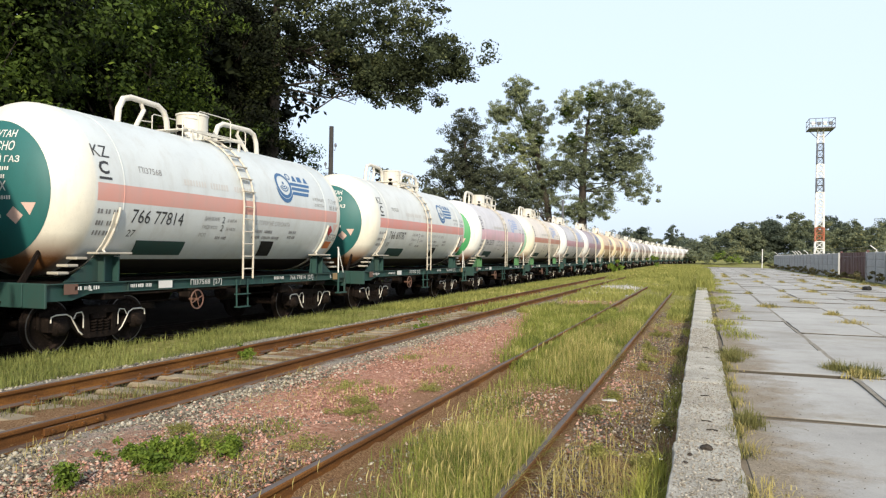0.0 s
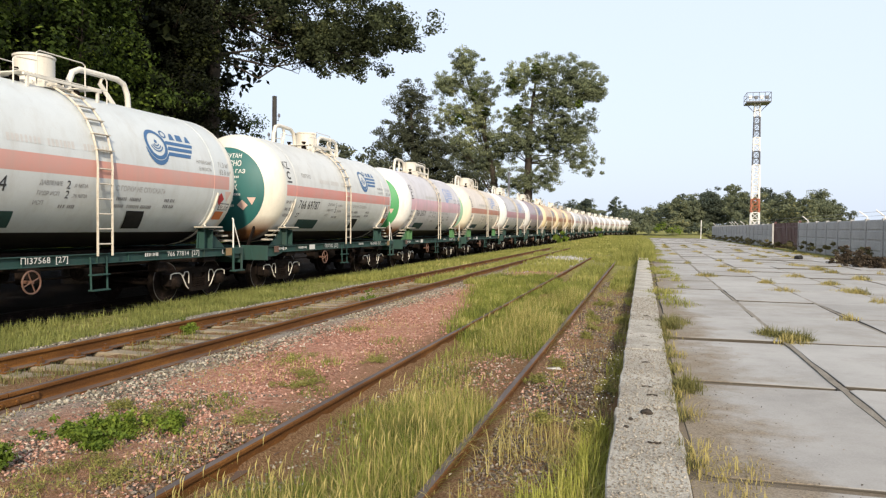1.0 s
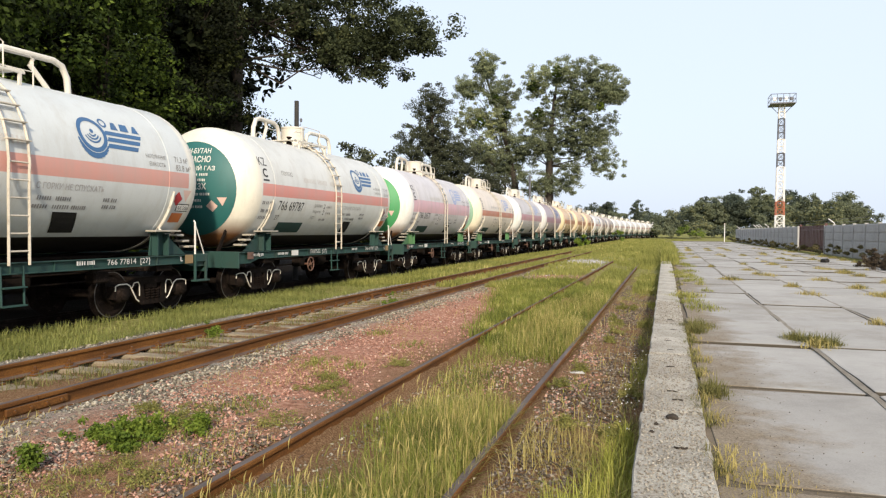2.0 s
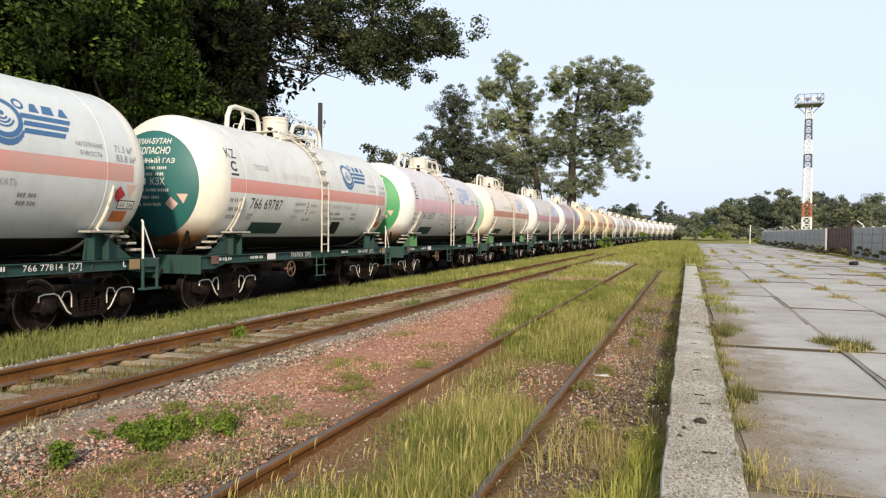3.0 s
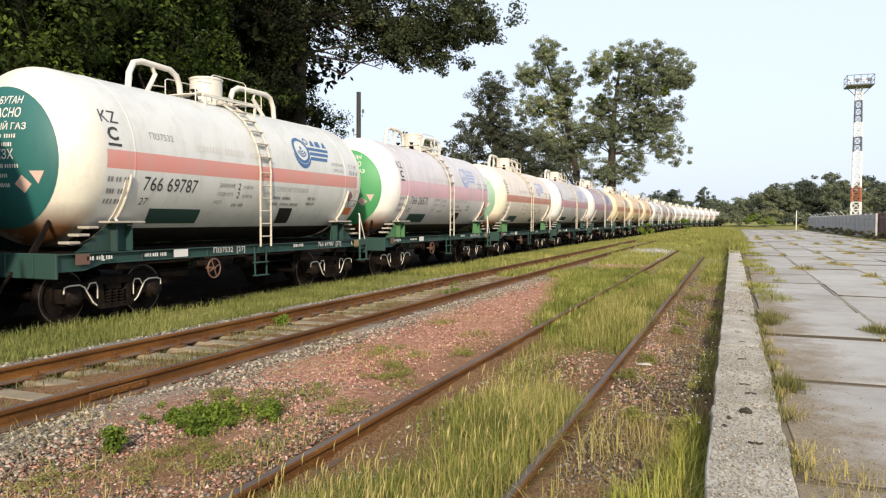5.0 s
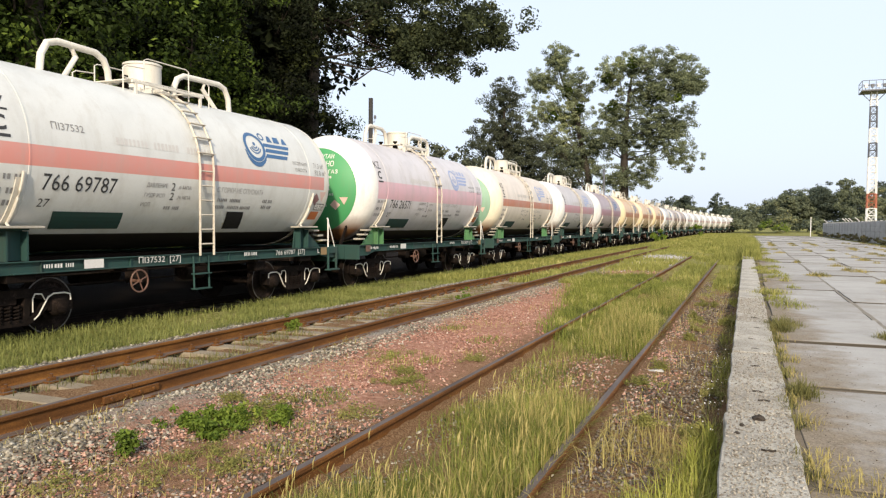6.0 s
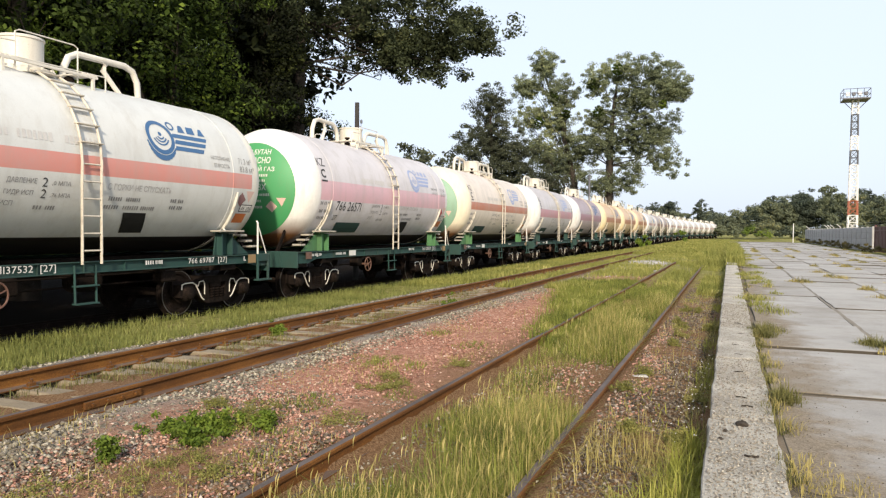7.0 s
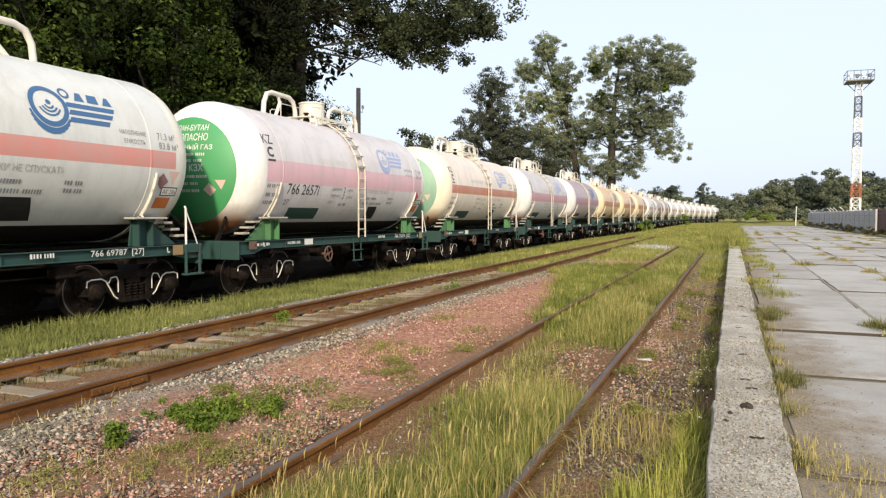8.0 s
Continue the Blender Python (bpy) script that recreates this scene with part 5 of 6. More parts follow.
tree("tree", "large dark tree with a long limb reaching over the train", (-20.0, 31, -0.7),
     [(0.5, 0.2, 15, 5.0, 4.5, 4.5, 220), (4.3, 5.0, 14.6, 3.4, 3.0, 2.6, 95), (6.6, 7.0, 13.2, 2.2, 2.4, 1.6, 56), (4.6, 5.4, 11.4, 2.4, 2.4, 1.5, 70), (2.0, 2.4, 12.6, 2.6, 2.4, 2.0, 90),
      (2.6, 4.8, 12.0, 2.0, 2.0, 1.3, 50), (5.4, 5.6, 12.6, 2.0, 2.0, 1.2, 45)],
     0.5, 4, 0.09, 80, 0.36, LEAF_LIMB, 36, rise=-0.08, more=1.15, spread=0.33)
tree("tree", "smaller dark tree behind the train", (-27, 42, -0.7), [(0, 0, 7.5, 4, 5, 6, 200)], 0.4, 5, 0.09, 120, 0.5, LEAF_NEAR, 16)
tree("tree", "dark ragged tree beside the tall poplars", (-28.0, 88, -0.8),
     [(-0.3, 0, 17, 2.6, 3, 3.6, 60), (-1.2, 0, 12.5, 4.0, 4, 3.6, 90), (2.6, 0, 11.5, 3.2, 4, 3.6, 80), (-3.2, 0, 7.0, 3.0, 4, 3.6, 80), (3.8, 0, 7.5, 4.2, 4, 3.6, 110), (7.0, 0, 6.5, 3.2, 3, 3.4, 70), (0.4, 0, 6.5, 3.6, 4, 4, 90)], 0.5, 6, 0.11, 80, 0.4, LEAF_DUSK, 60, rise=0.1, more=2.2, spread=0.32)
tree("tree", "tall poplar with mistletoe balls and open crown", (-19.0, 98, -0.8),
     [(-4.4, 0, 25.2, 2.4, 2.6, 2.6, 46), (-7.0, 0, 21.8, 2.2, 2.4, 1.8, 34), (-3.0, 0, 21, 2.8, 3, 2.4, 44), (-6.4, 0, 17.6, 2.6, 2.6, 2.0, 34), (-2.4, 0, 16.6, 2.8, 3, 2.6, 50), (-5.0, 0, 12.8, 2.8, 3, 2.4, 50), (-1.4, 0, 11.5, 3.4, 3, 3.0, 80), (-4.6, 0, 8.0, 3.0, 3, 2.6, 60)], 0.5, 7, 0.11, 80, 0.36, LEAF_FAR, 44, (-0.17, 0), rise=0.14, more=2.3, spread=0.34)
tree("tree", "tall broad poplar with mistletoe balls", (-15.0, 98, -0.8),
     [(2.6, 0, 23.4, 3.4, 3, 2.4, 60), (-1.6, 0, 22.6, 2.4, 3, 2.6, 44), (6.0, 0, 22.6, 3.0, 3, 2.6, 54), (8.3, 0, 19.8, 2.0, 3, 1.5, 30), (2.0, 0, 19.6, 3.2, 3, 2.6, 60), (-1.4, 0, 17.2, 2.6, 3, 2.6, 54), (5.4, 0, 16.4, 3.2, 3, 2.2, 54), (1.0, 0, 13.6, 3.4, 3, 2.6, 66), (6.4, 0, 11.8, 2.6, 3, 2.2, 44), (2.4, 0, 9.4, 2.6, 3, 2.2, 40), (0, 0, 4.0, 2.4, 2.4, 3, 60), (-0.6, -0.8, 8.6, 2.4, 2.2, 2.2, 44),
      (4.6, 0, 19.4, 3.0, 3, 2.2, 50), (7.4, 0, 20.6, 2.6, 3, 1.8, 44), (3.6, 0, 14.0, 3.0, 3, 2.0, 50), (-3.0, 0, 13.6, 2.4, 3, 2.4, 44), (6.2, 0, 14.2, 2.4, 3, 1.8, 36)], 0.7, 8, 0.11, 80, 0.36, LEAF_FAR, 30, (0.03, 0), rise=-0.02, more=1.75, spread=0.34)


def mistletoe(spots):
    for k, (x, y, z, r) in enumerate(spots):
        gg = np.random.default_rng(300 + k)
        d = gg.normal(0, 1, (40, 3))
        d = d / np.linalg.norm(d, axis=1)[:, None] * gg.uniform(0.2, 1, 40)[:, None] ** 0.4 * r
        v, q = leaf_cloud(d, np.full(40, 0.12), 14, 0.12, 400 + k)
        ob = new("mistletoe", raw_mesh("mistletoe", v, q, LEAF_NEAR))
        ob.matrix_basis = pose(x, y, z)
        tagged(ob, "dark mistletoe ball in a bare fork of the poplar", "mistletoe", "mistletoe balls in the poplars")


mistletoe([(-22.2, 96, 19.2, 0.8), (-20.6, 96.5, 17.0, 0.7), (-17.0, 96, 20.6, 0.7), (-13.6, 95.5, 22.2, 0.8), (-10.2, 96, 18.2, 0.7), (-24.0, 96, 16.0, 0.7), (-8.2, 96, 17.6, 0.6), (-16.2, 96, 17.0, 0.8)])


def small_trees(name, label, spots, seed, mat, leaf):
    """A belt of trees as one object: leaf clumps over short stems."""
    g = np.random.default_rng(seed)
    vs, qs, k = [], [], 0
    for x, y, h, w in spots:
        n = int(24 * h / 8)
        d = g.normal(0, 1, (n, 3))
        d /= np.linalg.norm(d, axis=1)[:, None]
        c = np.array([x, y, h * 0.55]) + d * g.uniform(0.3, 1, n)[:, None] ** 0.6 * [w, w, h * 0.45]
        v, q = leaf_cloud(c, g.uniform(0.5, 1.0, n) * w * 0.3, 60, leaf, int(g.integers(1e6)))
        vs.append(v)
        qs.append(q + k)
        k += len(v)
    return tagged(new(name, raw_mesh(name, np.concatenate(vs), np.concatenate(qs), mat)), label, "trees", kind="stuff")


g = np.random.default_rng(5)
spots = [(xx + g.normal(0, 2), 285 + g.normal(0, 12), g.uniform(9, 13), g.uniform(2.2, 3.6)) for xx in np.arange(-62, -4, 2.3)]
spots += [(xx + g.normal(0, 1.5), 255 + g.normal(0, 10), np.interp(xx, [-6, 4, 10, 18, 40, 60], [7, 10, 13, 15.5, 15, 13]) * g.uniform(0.75, 1.05), g.uniform(2.4, 4.2)) for xx in np.concatenate([np.arange(-8, 62, 1.7), np.arange(-6, 60, 2.6)])]
spots += [(xx, 225 + g.normal(0, 6), g.uniform(2.5, 5), g.uniform(2, 3)) for xx in np.arange(-14, 46, 2.0)]
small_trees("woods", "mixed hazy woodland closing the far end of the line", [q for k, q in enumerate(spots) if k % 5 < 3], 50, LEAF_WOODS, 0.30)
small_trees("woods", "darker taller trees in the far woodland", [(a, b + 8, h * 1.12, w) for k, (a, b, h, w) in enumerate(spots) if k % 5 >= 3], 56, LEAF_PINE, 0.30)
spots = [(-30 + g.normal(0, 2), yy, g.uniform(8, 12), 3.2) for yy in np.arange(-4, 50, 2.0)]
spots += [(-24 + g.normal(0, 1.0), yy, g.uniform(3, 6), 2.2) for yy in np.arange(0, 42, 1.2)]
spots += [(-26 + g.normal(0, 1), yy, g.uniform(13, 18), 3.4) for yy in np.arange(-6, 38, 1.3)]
small_trees("thicket", "thicket behind the big trees, its leaves coloured dark as in shade", spots, 51, LEAF_DEEP_SHADE, 0.22)
# added bush row: keeps light from the left off the ground under the train
small_trees("undergrowth", "dark undergrowth added close behind the train to block light", [(-16.0 + g.normal(0, 0.5), yy, g.uniform(1.8, 3.0), 1.5) for yy in np.arange(-6, 90, 0.9)], 55, LEAF_NEAR, 0.14)
spots = [(-30 + g.normal(0, 2), yy, g.uniform(5.5, 8.5), 2.3) for yy in np.arange(52, 110, 5)]
spots += [(-27.5, 62, 10.0, 2.6), (-28.5, 66, 9.0, 2.4), (-27.0, 71, 9.6, 2.6), (-29.0, 75, 10.5, 2.8)]
small_trees("bushes", "low trees seen over the tank cars", spots, 52, LEAF_DUSK, 0.2)
small_trees("bushes", "small bright bushes on the overgrown line", [(-7.2, 120, 1.8, 1.2), (5.5, 205, 3.2, 3.0), (8.5, 207, 2.6, 2.6), (-8.6, 80, 1.2, 1.0), (-9.1, 76, 1.0, 0.8)], 53, LEAF_WEED, 0.16)
small_trees("weed_bank", "brown-green weeds along the foot of the fence", [(11.2 + g.normal(0, 0.4), yy, g.uniform(0.3, 0.8), 0.6) for yy in np.arange(30, 138, 1.1)], 54, LEAF_BANK, 0.08)


def leafy_plant(spots, seed, label, leaf=0.023, mat=LEAF_WEED, tall=0.09):
    gg = np.random.default_rng(seed)
    c = np.concatenate([np.array([x, y, float(ground_z(x, y)) + 0.03]) + np.abs(gg.normal(0, 1, (26, 3))) * [1, 1, 1] * np.sign(gg.normal(0, 1, (26, 3)) * [1, 1, 0] + [0, 0, 1]) * [s, s * 1.2, tall] for x, y, s in spots])
    v, q = leaf_cloud(c, np.full(len(c), 0.035), 36, leaf * 0.75, seed)
    tagged(new("weeds", raw_mesh("weeds", v, q, mat)), label, "weeds", kind="stuff")


leafy_plant([(-4.38, 4.95, 0.10), (-4.2, 5.1, 0.11), (-4.02, 5.12, 0.08), (-4.0, 4.75, 0.07), (-3.75, 5.35, 0.05)], 61, "bright green leafy weed patch on crushed stone", tall=0.07)
creep = [(rng.uniform(-4.7, -3.0), 3.2 + 8 * rng.uniform() ** 1.8, rng.uniform(0.07, 0.17)) for k in range(15)]
leafy_plant(creep, 66, "low dull green creeping weeds on crushed stone", 0.012, LEAF_CREEP, 0.02)
creep = [(rng.uniform(-1.1, -0.25), 3.4 + 14 * rng.uniform() ** 1.4, rng.uniform(0.03, 0.09)) for k in range(16)]
leafy_plant(creep, 67, "brown-green low weeds in gravel beside the platform wall", 0.014, LEAF_CREEP, 0.05)
tuft("edge_weeds", "bright yellow-green weed clumps against the platform wall", [(-0.30, 4.0, 1.3), (-0.34, 4.5, 1.5), (-0.27, 5.0, 1.3), (-0.5, 3.8, 1.2), (-0.28, 5.5, 0.9), (-0.25, 6.2, 0.6), (-0.55, 4.4, 0.8), (-0.7, 3.5, 1.0)], 29, 230, 0.38, BLADE_BRIGHT, 0.11, -0.28, 0.0035)
wall = [(-0.24 + rng.normal(0, 0.04), yy, rng.uniform(0.4, 0.9)) for yy in np.arange(5.9, 15, 0.26)]
tuft("edge_weeds", "dull green and brown weeds against the platform wall", wall, 31, 80, 0.30, BLADE_DULL, 0.07, -0.38, 0.004)
tuft("edge_weeds", "straw stalks against the platform wall", wall[::2], 32, 50, 0.38, BLADE_DRY, 0.08, -0.38, 0.003)
tuft("low_weeds", "straggling straw and green weeds on dark stones", [(rng.uniform(-1.05, -0.4), 3.6 + 3.4 * rng.uniform(), rng.uniform(0.5, 1.1)) for k in range(26)], 33, 70, 0.17, BLADE_DRY, 0.14, -0.33, 0.003)
spot = np.stack([rng.normal(-0.3, 0.08, 70), rng.uniform(5.6, 9.5, 70), rng.uniform(-0.12, 0.06, 70)], -1)
v, q = leaf_cloud(spot, np.full(70, 0.005), 3, 0.005, 69)
tagged(new("flowers", raw_mesh("flowers", v, q, MAST_WHITE)), "tiny white flowers among weeds by the platform wall", "flowers", kind="stuff")
leafy_plant([(-4.3, 4.15, 0.03)], 63, "small upright green weed on gravel", 0.02)
leafy_plant([(-7.0, 10.3, 0.06)], 64, "green weed between the sleepers")
leafy_plant([(-6.1, 16.0, 0.08)], 65, "green weed beside the middle rail")
tuft("low_weeds", "low yellow-green weeds in crushed stone", [(-4.0, 6.35, 1.3), (-3.75, 6.2, 1.0), (-4.25, 8.6, 1.0), (-3.75, 8.55, 0.8), (-3.55, 5.2, 1.0), (-3.3, 4.6, 1.2), (-3.2, 6.9, 1.0), (-3.6, 10.5, 1.2), (-4.6, 11.5, 1.0), (-3.2, 13.0, 1.3), (-3.9, 4.1, 0.9)], 68, 170, 0.13, BLADE, 0.15, -0.27)


# ---- loose stones ----
def stones(name, label, x, y, size, seed, mat, z=None):
    gg = np.random.default_rng(seed)
    n = len(x)
    base = np.array([(1, 0, 0), (-1, 0, 0), (0, 1, 0), (0, -1, 0), (0, 0, 1), (0, 0, -1)], float)
    tri = np.array([(0, 2, 4), (2, 1, 4), (1, 3, 4), (3, 0, 4), (2, 0, 5), (1, 2, 5), (3, 1, 5), (0, 3, 5)])
    a = gg.uniform(0, 2 * np.pi, n)
    v = base[None] * gg.uniform(0.6, 1.3, (n, 6, 1)) * np.array([1, 0.8, 0.55]) * size[:, None, None]
    v = v + gg.normal(0, 0.2, v.shape) * size[:, None, None]
    c, s = np.cos(a)[:, None], np.sin(a)[:, None]
    vx, vy = v[..., 0] * c - v[..., 1] * s, v[..., 0] * s + v[..., 1] * c
    v[..., 0], v[..., 1] = vx + x[:, None], vy + y[:, None]
    v[..., 2] += (ground_z(x, y) if z is None else z + 0 * x)[:, None] + 0.3 * size[:, None]
    f = (np.arange(n) * 6)[:, None, None] + tri[None]
    return tagged(new(name, raw_mesh(name, v.reshape(-1, 3), f.reshape(-1, 3), mat)), label, "gravel", kind="stuff")


def stone_paint(name, *stops):
    m, n, l, b = material(name, 0.9)
    gi = n.new("ShaderNodeNewGeometry").outputs["Random Per Island"]
    r = ramp(n, list(stops))
    l.new(gi, r.inputs[0])
    l.new(r.outputs[0], b.inputs["Base Color"])
    return m


RED_STONE = stone_paint("red_crushed_stone", (0, (0.16, 0.078, 0.055)), (0.5, (0.40, 0.20, 0.145)), (0.95, (0.50, 0.31, 0.23)), (1, (0.58, 0.49, 0.41)))
BROWN_STONE = stone_paint("brown_crushed_stone", (0, (0.045, 0.034, 0.024)), (0.75, (0.17, 0.13, 0.095)), (1, (0.33, 0.28, 0.22)))
GREY_STONE = stone_paint("grey_crushed_stone", (0, (0.07, 0.06, 0.044)), (0.6, (0.22, 0.19, 0.14)), (1, (0.45, 0.40, 0.31)))
gg = np.random.default_rng(9)
n = 22000
y = 2.6 + 27 * gg.uniform(0, 1, n) ** 1.7
x = gg.normal(-4.2, 0.75, n)
ok = (x < -2.98) & (x > -5.5) & (gg.uniform(0, 1, n) < np.interp(y, [4, 6], [0.25, 1]))
stones("red_gravel", "red-pink crushed stone between the tracks", x[ok], y[ok], gg.uniform(0.008, 0.026, ok.sum()), 70, RED_STONE)
n = 16000
y = 2.6 + 34 * gg.uniform(0, 1, n) ** 1.6
x = np.where(gg.uniform(0, 1, n) < 0.7, gg.normal(-5.3, 0.26, n), gg.normal(-7.95, 0.2, n))
ok = (x < -4.5)
ok &= (np.abs(x - (MID + 0.797)) > 0.1) & (np.abs(x - (MID - 0.797)) > 0.1)
stones("grey_gravel", "grey ballast stones beside the rusty rails", x[ok], y[ok], gg.uniform(0.012, 0.034, ok.sum()), 71, GREY_STONE)
n = 9000
y = 2.6 + 22 * gg.uniform(0, 1, n) ** 1.6
x = gg.uniform(-1.15, -0.2, n)
stones("brown_gravel", "dirty brown gravel beside the platform wall", x, y, gg.uniform(0.006, 0.024, n), 72, BROWN_STONE)
stones("grey_gravel", "dark grey-brown stones beside the platform wall", gg.uniform(-1.1, -0.3, 7000), 3 + 24 * gg.uniform(0, 1, 7000) ** 1.3, gg.uniform(0.008, 0.026, 7000), 76, BROWN_STONE)
n = 3000
y = np.abs(gg.normal(0, 1, n)) * 3.2 + gg.choice([6.6, 8.2, 10.0], n)
x = np.where(gg.uniform(0, 1, n) < 0.5, gg.normal(-1.0, 0.14, n), gg.normal(-1.95, 0.4, n))
ok = (x < -0.45) & (x > -2.7) & (np.abs(x - NEAR - 0.797) > 0.09) & ((x > -1.26) | (y < 10.6))
stones("red_gravel", "red crushed stone spilled round the sunken rail", x[ok], y[ok], gg.uniform(0.008, 0.026, ok.sum()), 79, RED_STONE)
stones("grey_gravel", "grey stones in the sunken track", gg.uniform(-2.7, -1.25, 5000), 2.6 + 16 * gg.uniform(0, 1, 5000) ** 1.5, gg.uniform(0.008, 0.022, 5000), 73, GREY_STONE)
stones("brown_gravel", "dirty brown gravel near the sunken rail", gg.uniform(-5.3, -2.98, 6500), 2.6 + 4.2 * gg.uniform(0, 1, 6500), gg.uniform(0.008, 0.026, 6500), 75, BROWN_STONE)
stones("red_gravel", "dusty red stones scattered over brown ground", gg.uniform(-5.0, -2.98, 5000), 2.6 + 4.2 * gg.uniform(0, 1, 5000), gg.uniform(0.006, 0.022, 5000), 80, RED_STONE)
stones("grey_gravel", "grey stones spilled from the ballast", gg.normal(-4.9, 0.35, 2200), 2.6 + 5.0 * gg.uniform(0, 1, 2200), gg.uniform(0.008, 0.026, 2200), 82, GREY_STONE)
PEBBLE = stone_paint("pebbles_in_concrete", (0, (0.15, 0.125, 0.095)), (0.6, (0.33, 0.295, 0.24)), (1, (0.46, 0.42, 0.355)))
PALE_STONE = stone_paint("pale_gravel", (0, (0.22, 0.21, 0.20)), (1, (0.55, 0.53, 0.52)))
stones("pale_gravel", "patch of pale gravel between the tracks", gg.normal(-4.4, 0.5, 5000), gg.normal(42, 4.0, 5000), gg.uniform(0.03, 0.07, 5000), 74, PALE_STONE)
n = 7000
stones("gravel", "pebbles weathered out of the concrete edge beam", gg.uniform(-0.10, 0.35, n), 3.5 + 13 * gg.uniform(0, 1, n) ** 1.4, gg.uniform(0.004, 0.013, n), 77, PEBBLE, 0.014)
stones("gravel", "small stones and grit on the slab soil", 0.42 + np.abs(gg.normal(0, 0.4, 600)), 3.6 + 7 * gg.uniform(0, 1, 600) ** 1.3, gg.uniform(0.003, 0.008, 600), 78, BROWN_STONE, -0.004)


# ---- platform ----
platform = tagged(new("pavement_platform"), "old concrete goods platform of large slabs with weedy joints", "platform", kind="structure")
bed = Shape().box((4.85, 60, -0.307), (9.7, 154, 0.54))
part("bed", bed, SOIL, platform, "soil in the slab joints")


def worn_slab(seed, w, l, h, n=5, rag=0.026):
    """A slab with chipped corners and uneven edges."""
    r = random.Random(seed)
    pts = []
    c = [r.uniform(0.015, 0.10) for _ in range(4)]
    corners = [(-w / 2, -l / 2), (w / 2, -l / 2), (w / 2, l / 2), (-w / 2, l / 2)]
    for i in range(4):
        (x0, y0), (x1, y1) = corners[i], corners[(i + 1) % 4]
        ll = math.hypot(x1 - x0, y1 - y0)
        ux, uy = (x1 - x0) / ll, (y1 - y0) / ll
        for k in range(n):
            d = c[i] + (ll - c[i] - c[(i + 1) % 4]) * k / (n - 1)
            j = r.uniform(0, rag)
            pts.append((x0 + ux * d - uy * j, y0 + uy * d + ux * j))
    m = len(pts)
    low = [(a, b, -h) for a, b in pts]
    mid_ = [(a, b, -0.012) for a, b in pts]
    top = [(a * (1 - 0.02 / w), b * (1 - 0.02 / l), 0) for a, b in pts]
    v = low + mid_ + top
    f = [tuple(range(m))[::-1], tuple(range(2 * m, 3 * m))]
    for q in range(2):
        f += [(q * m + j, q * m + (j + 1) % m, (q + 1) * m + (j + 1) % m, (q + 1) * m + j) for j in range(m)]
    return Shape().add(v, f)


rnd = random.Random(4)
slabs = [worn_slab(s, 1.54, 2.88, 0.14) for s in range(6)]
for c in range(6):
    for r in range(-6, 40):
        if c == 0 and r == -1:
            continue
        yy = 7.68 + 2.96 * (r + 0.5)
        xx = 1.15 + 1.56 * c + 0.006 * (yy - 8)
        k = rnd.randrange(6)
        m = pose(xx, yy + rnd.uniform(-0.02, 0.02), rnd.uniform(-0.022, 0.012), rnd.uniform(-0.45, 0.45), rnd.uniform(-0.35, 0.35), rnd.uniform(-0.3, 0.3) + (180 if rnd.random() < 0.5 else 0))
        part("slab", slabs[k], SLAB, platform, at=m, key=("slab", k))
m = pose(1.17, 6.2, -0.02, 0, -0.6, 0.4)
part("slab", slabs[2], SLAB, platform, at=m, key=("slab", 2))
SAND = mottled("sandy_joint_fill", [(0.3, (0.12, 0.10, 0.075)), (0.7, (0.30, 0.265, 0.215))], 3, 50, 1.0, 0.6)
for c in range(6):
    for q in range(12):
        ya = -6 + 10.4 * q
        fill = Shape()
        ring = [(rnd.uniform(-0.045, -0.025), yy) for yy in np.linspace(ya, ya + 10.38, 24)] + [(rnd.uniform(0.025, 0.045), yy) for yy in np.linspace(ya + 10.38, ya, 24)]
        xc = 1.93 + 1.56 * c
        top = [(a + xc + 0.006 * (b - 8), b, -0.006) for a, b in ring]
        fill.add(top + [(a, b, -0.06) for a, b, _ in top], [tuple(range(48))[::-1], tuple(range(48, 96))] + [(i, (i + 1) % 48, 48 + (i + 1) % 48, 48 + i) for i in range(48)])
        part("joint_fill", fill, SAND, platform, "sandy soil filling the long joint")
edge = [worn_slab(90 + s, 0.51, 2.97, 0.62, 16, 0.022) for s in range(3)]
for k, yy in enumerate(np.arange(-10.32, 46, 2.99)):
    part("edge_beam", edge[k % 3], CURB, platform, "pebbly weathered edge beam", at=pose(0.12, yy + 0.2, 0.012 + rnd.uniform(-0.008, 0.008), 0, rnd.uniform(-0.4, 0.4), rnd.uniform(-0.15, 0.15)), key=("edge", k % 3))


loop_shape = Shape().tube([(-0.05, 0, -0.015), (-0.045, 0.006, 0.0), (0, 0.008, 0.003), (0.045, 0.006, 0.0), (0.05, 0, -0.015)], 0.007, 5)
for yy in (6.75, 7.1, 8.4, 9.6, 10.4, 11.6, 12.9):
    part("lifting_loop", loop_shape, BARK, platform, "rusty lifting loop", at=pose(0.14 + rnd.uniform(-0.05, 0.05), yy, 0.018, 0, 0, rnd.uniform(-20, 20)), key="lifting_loop")


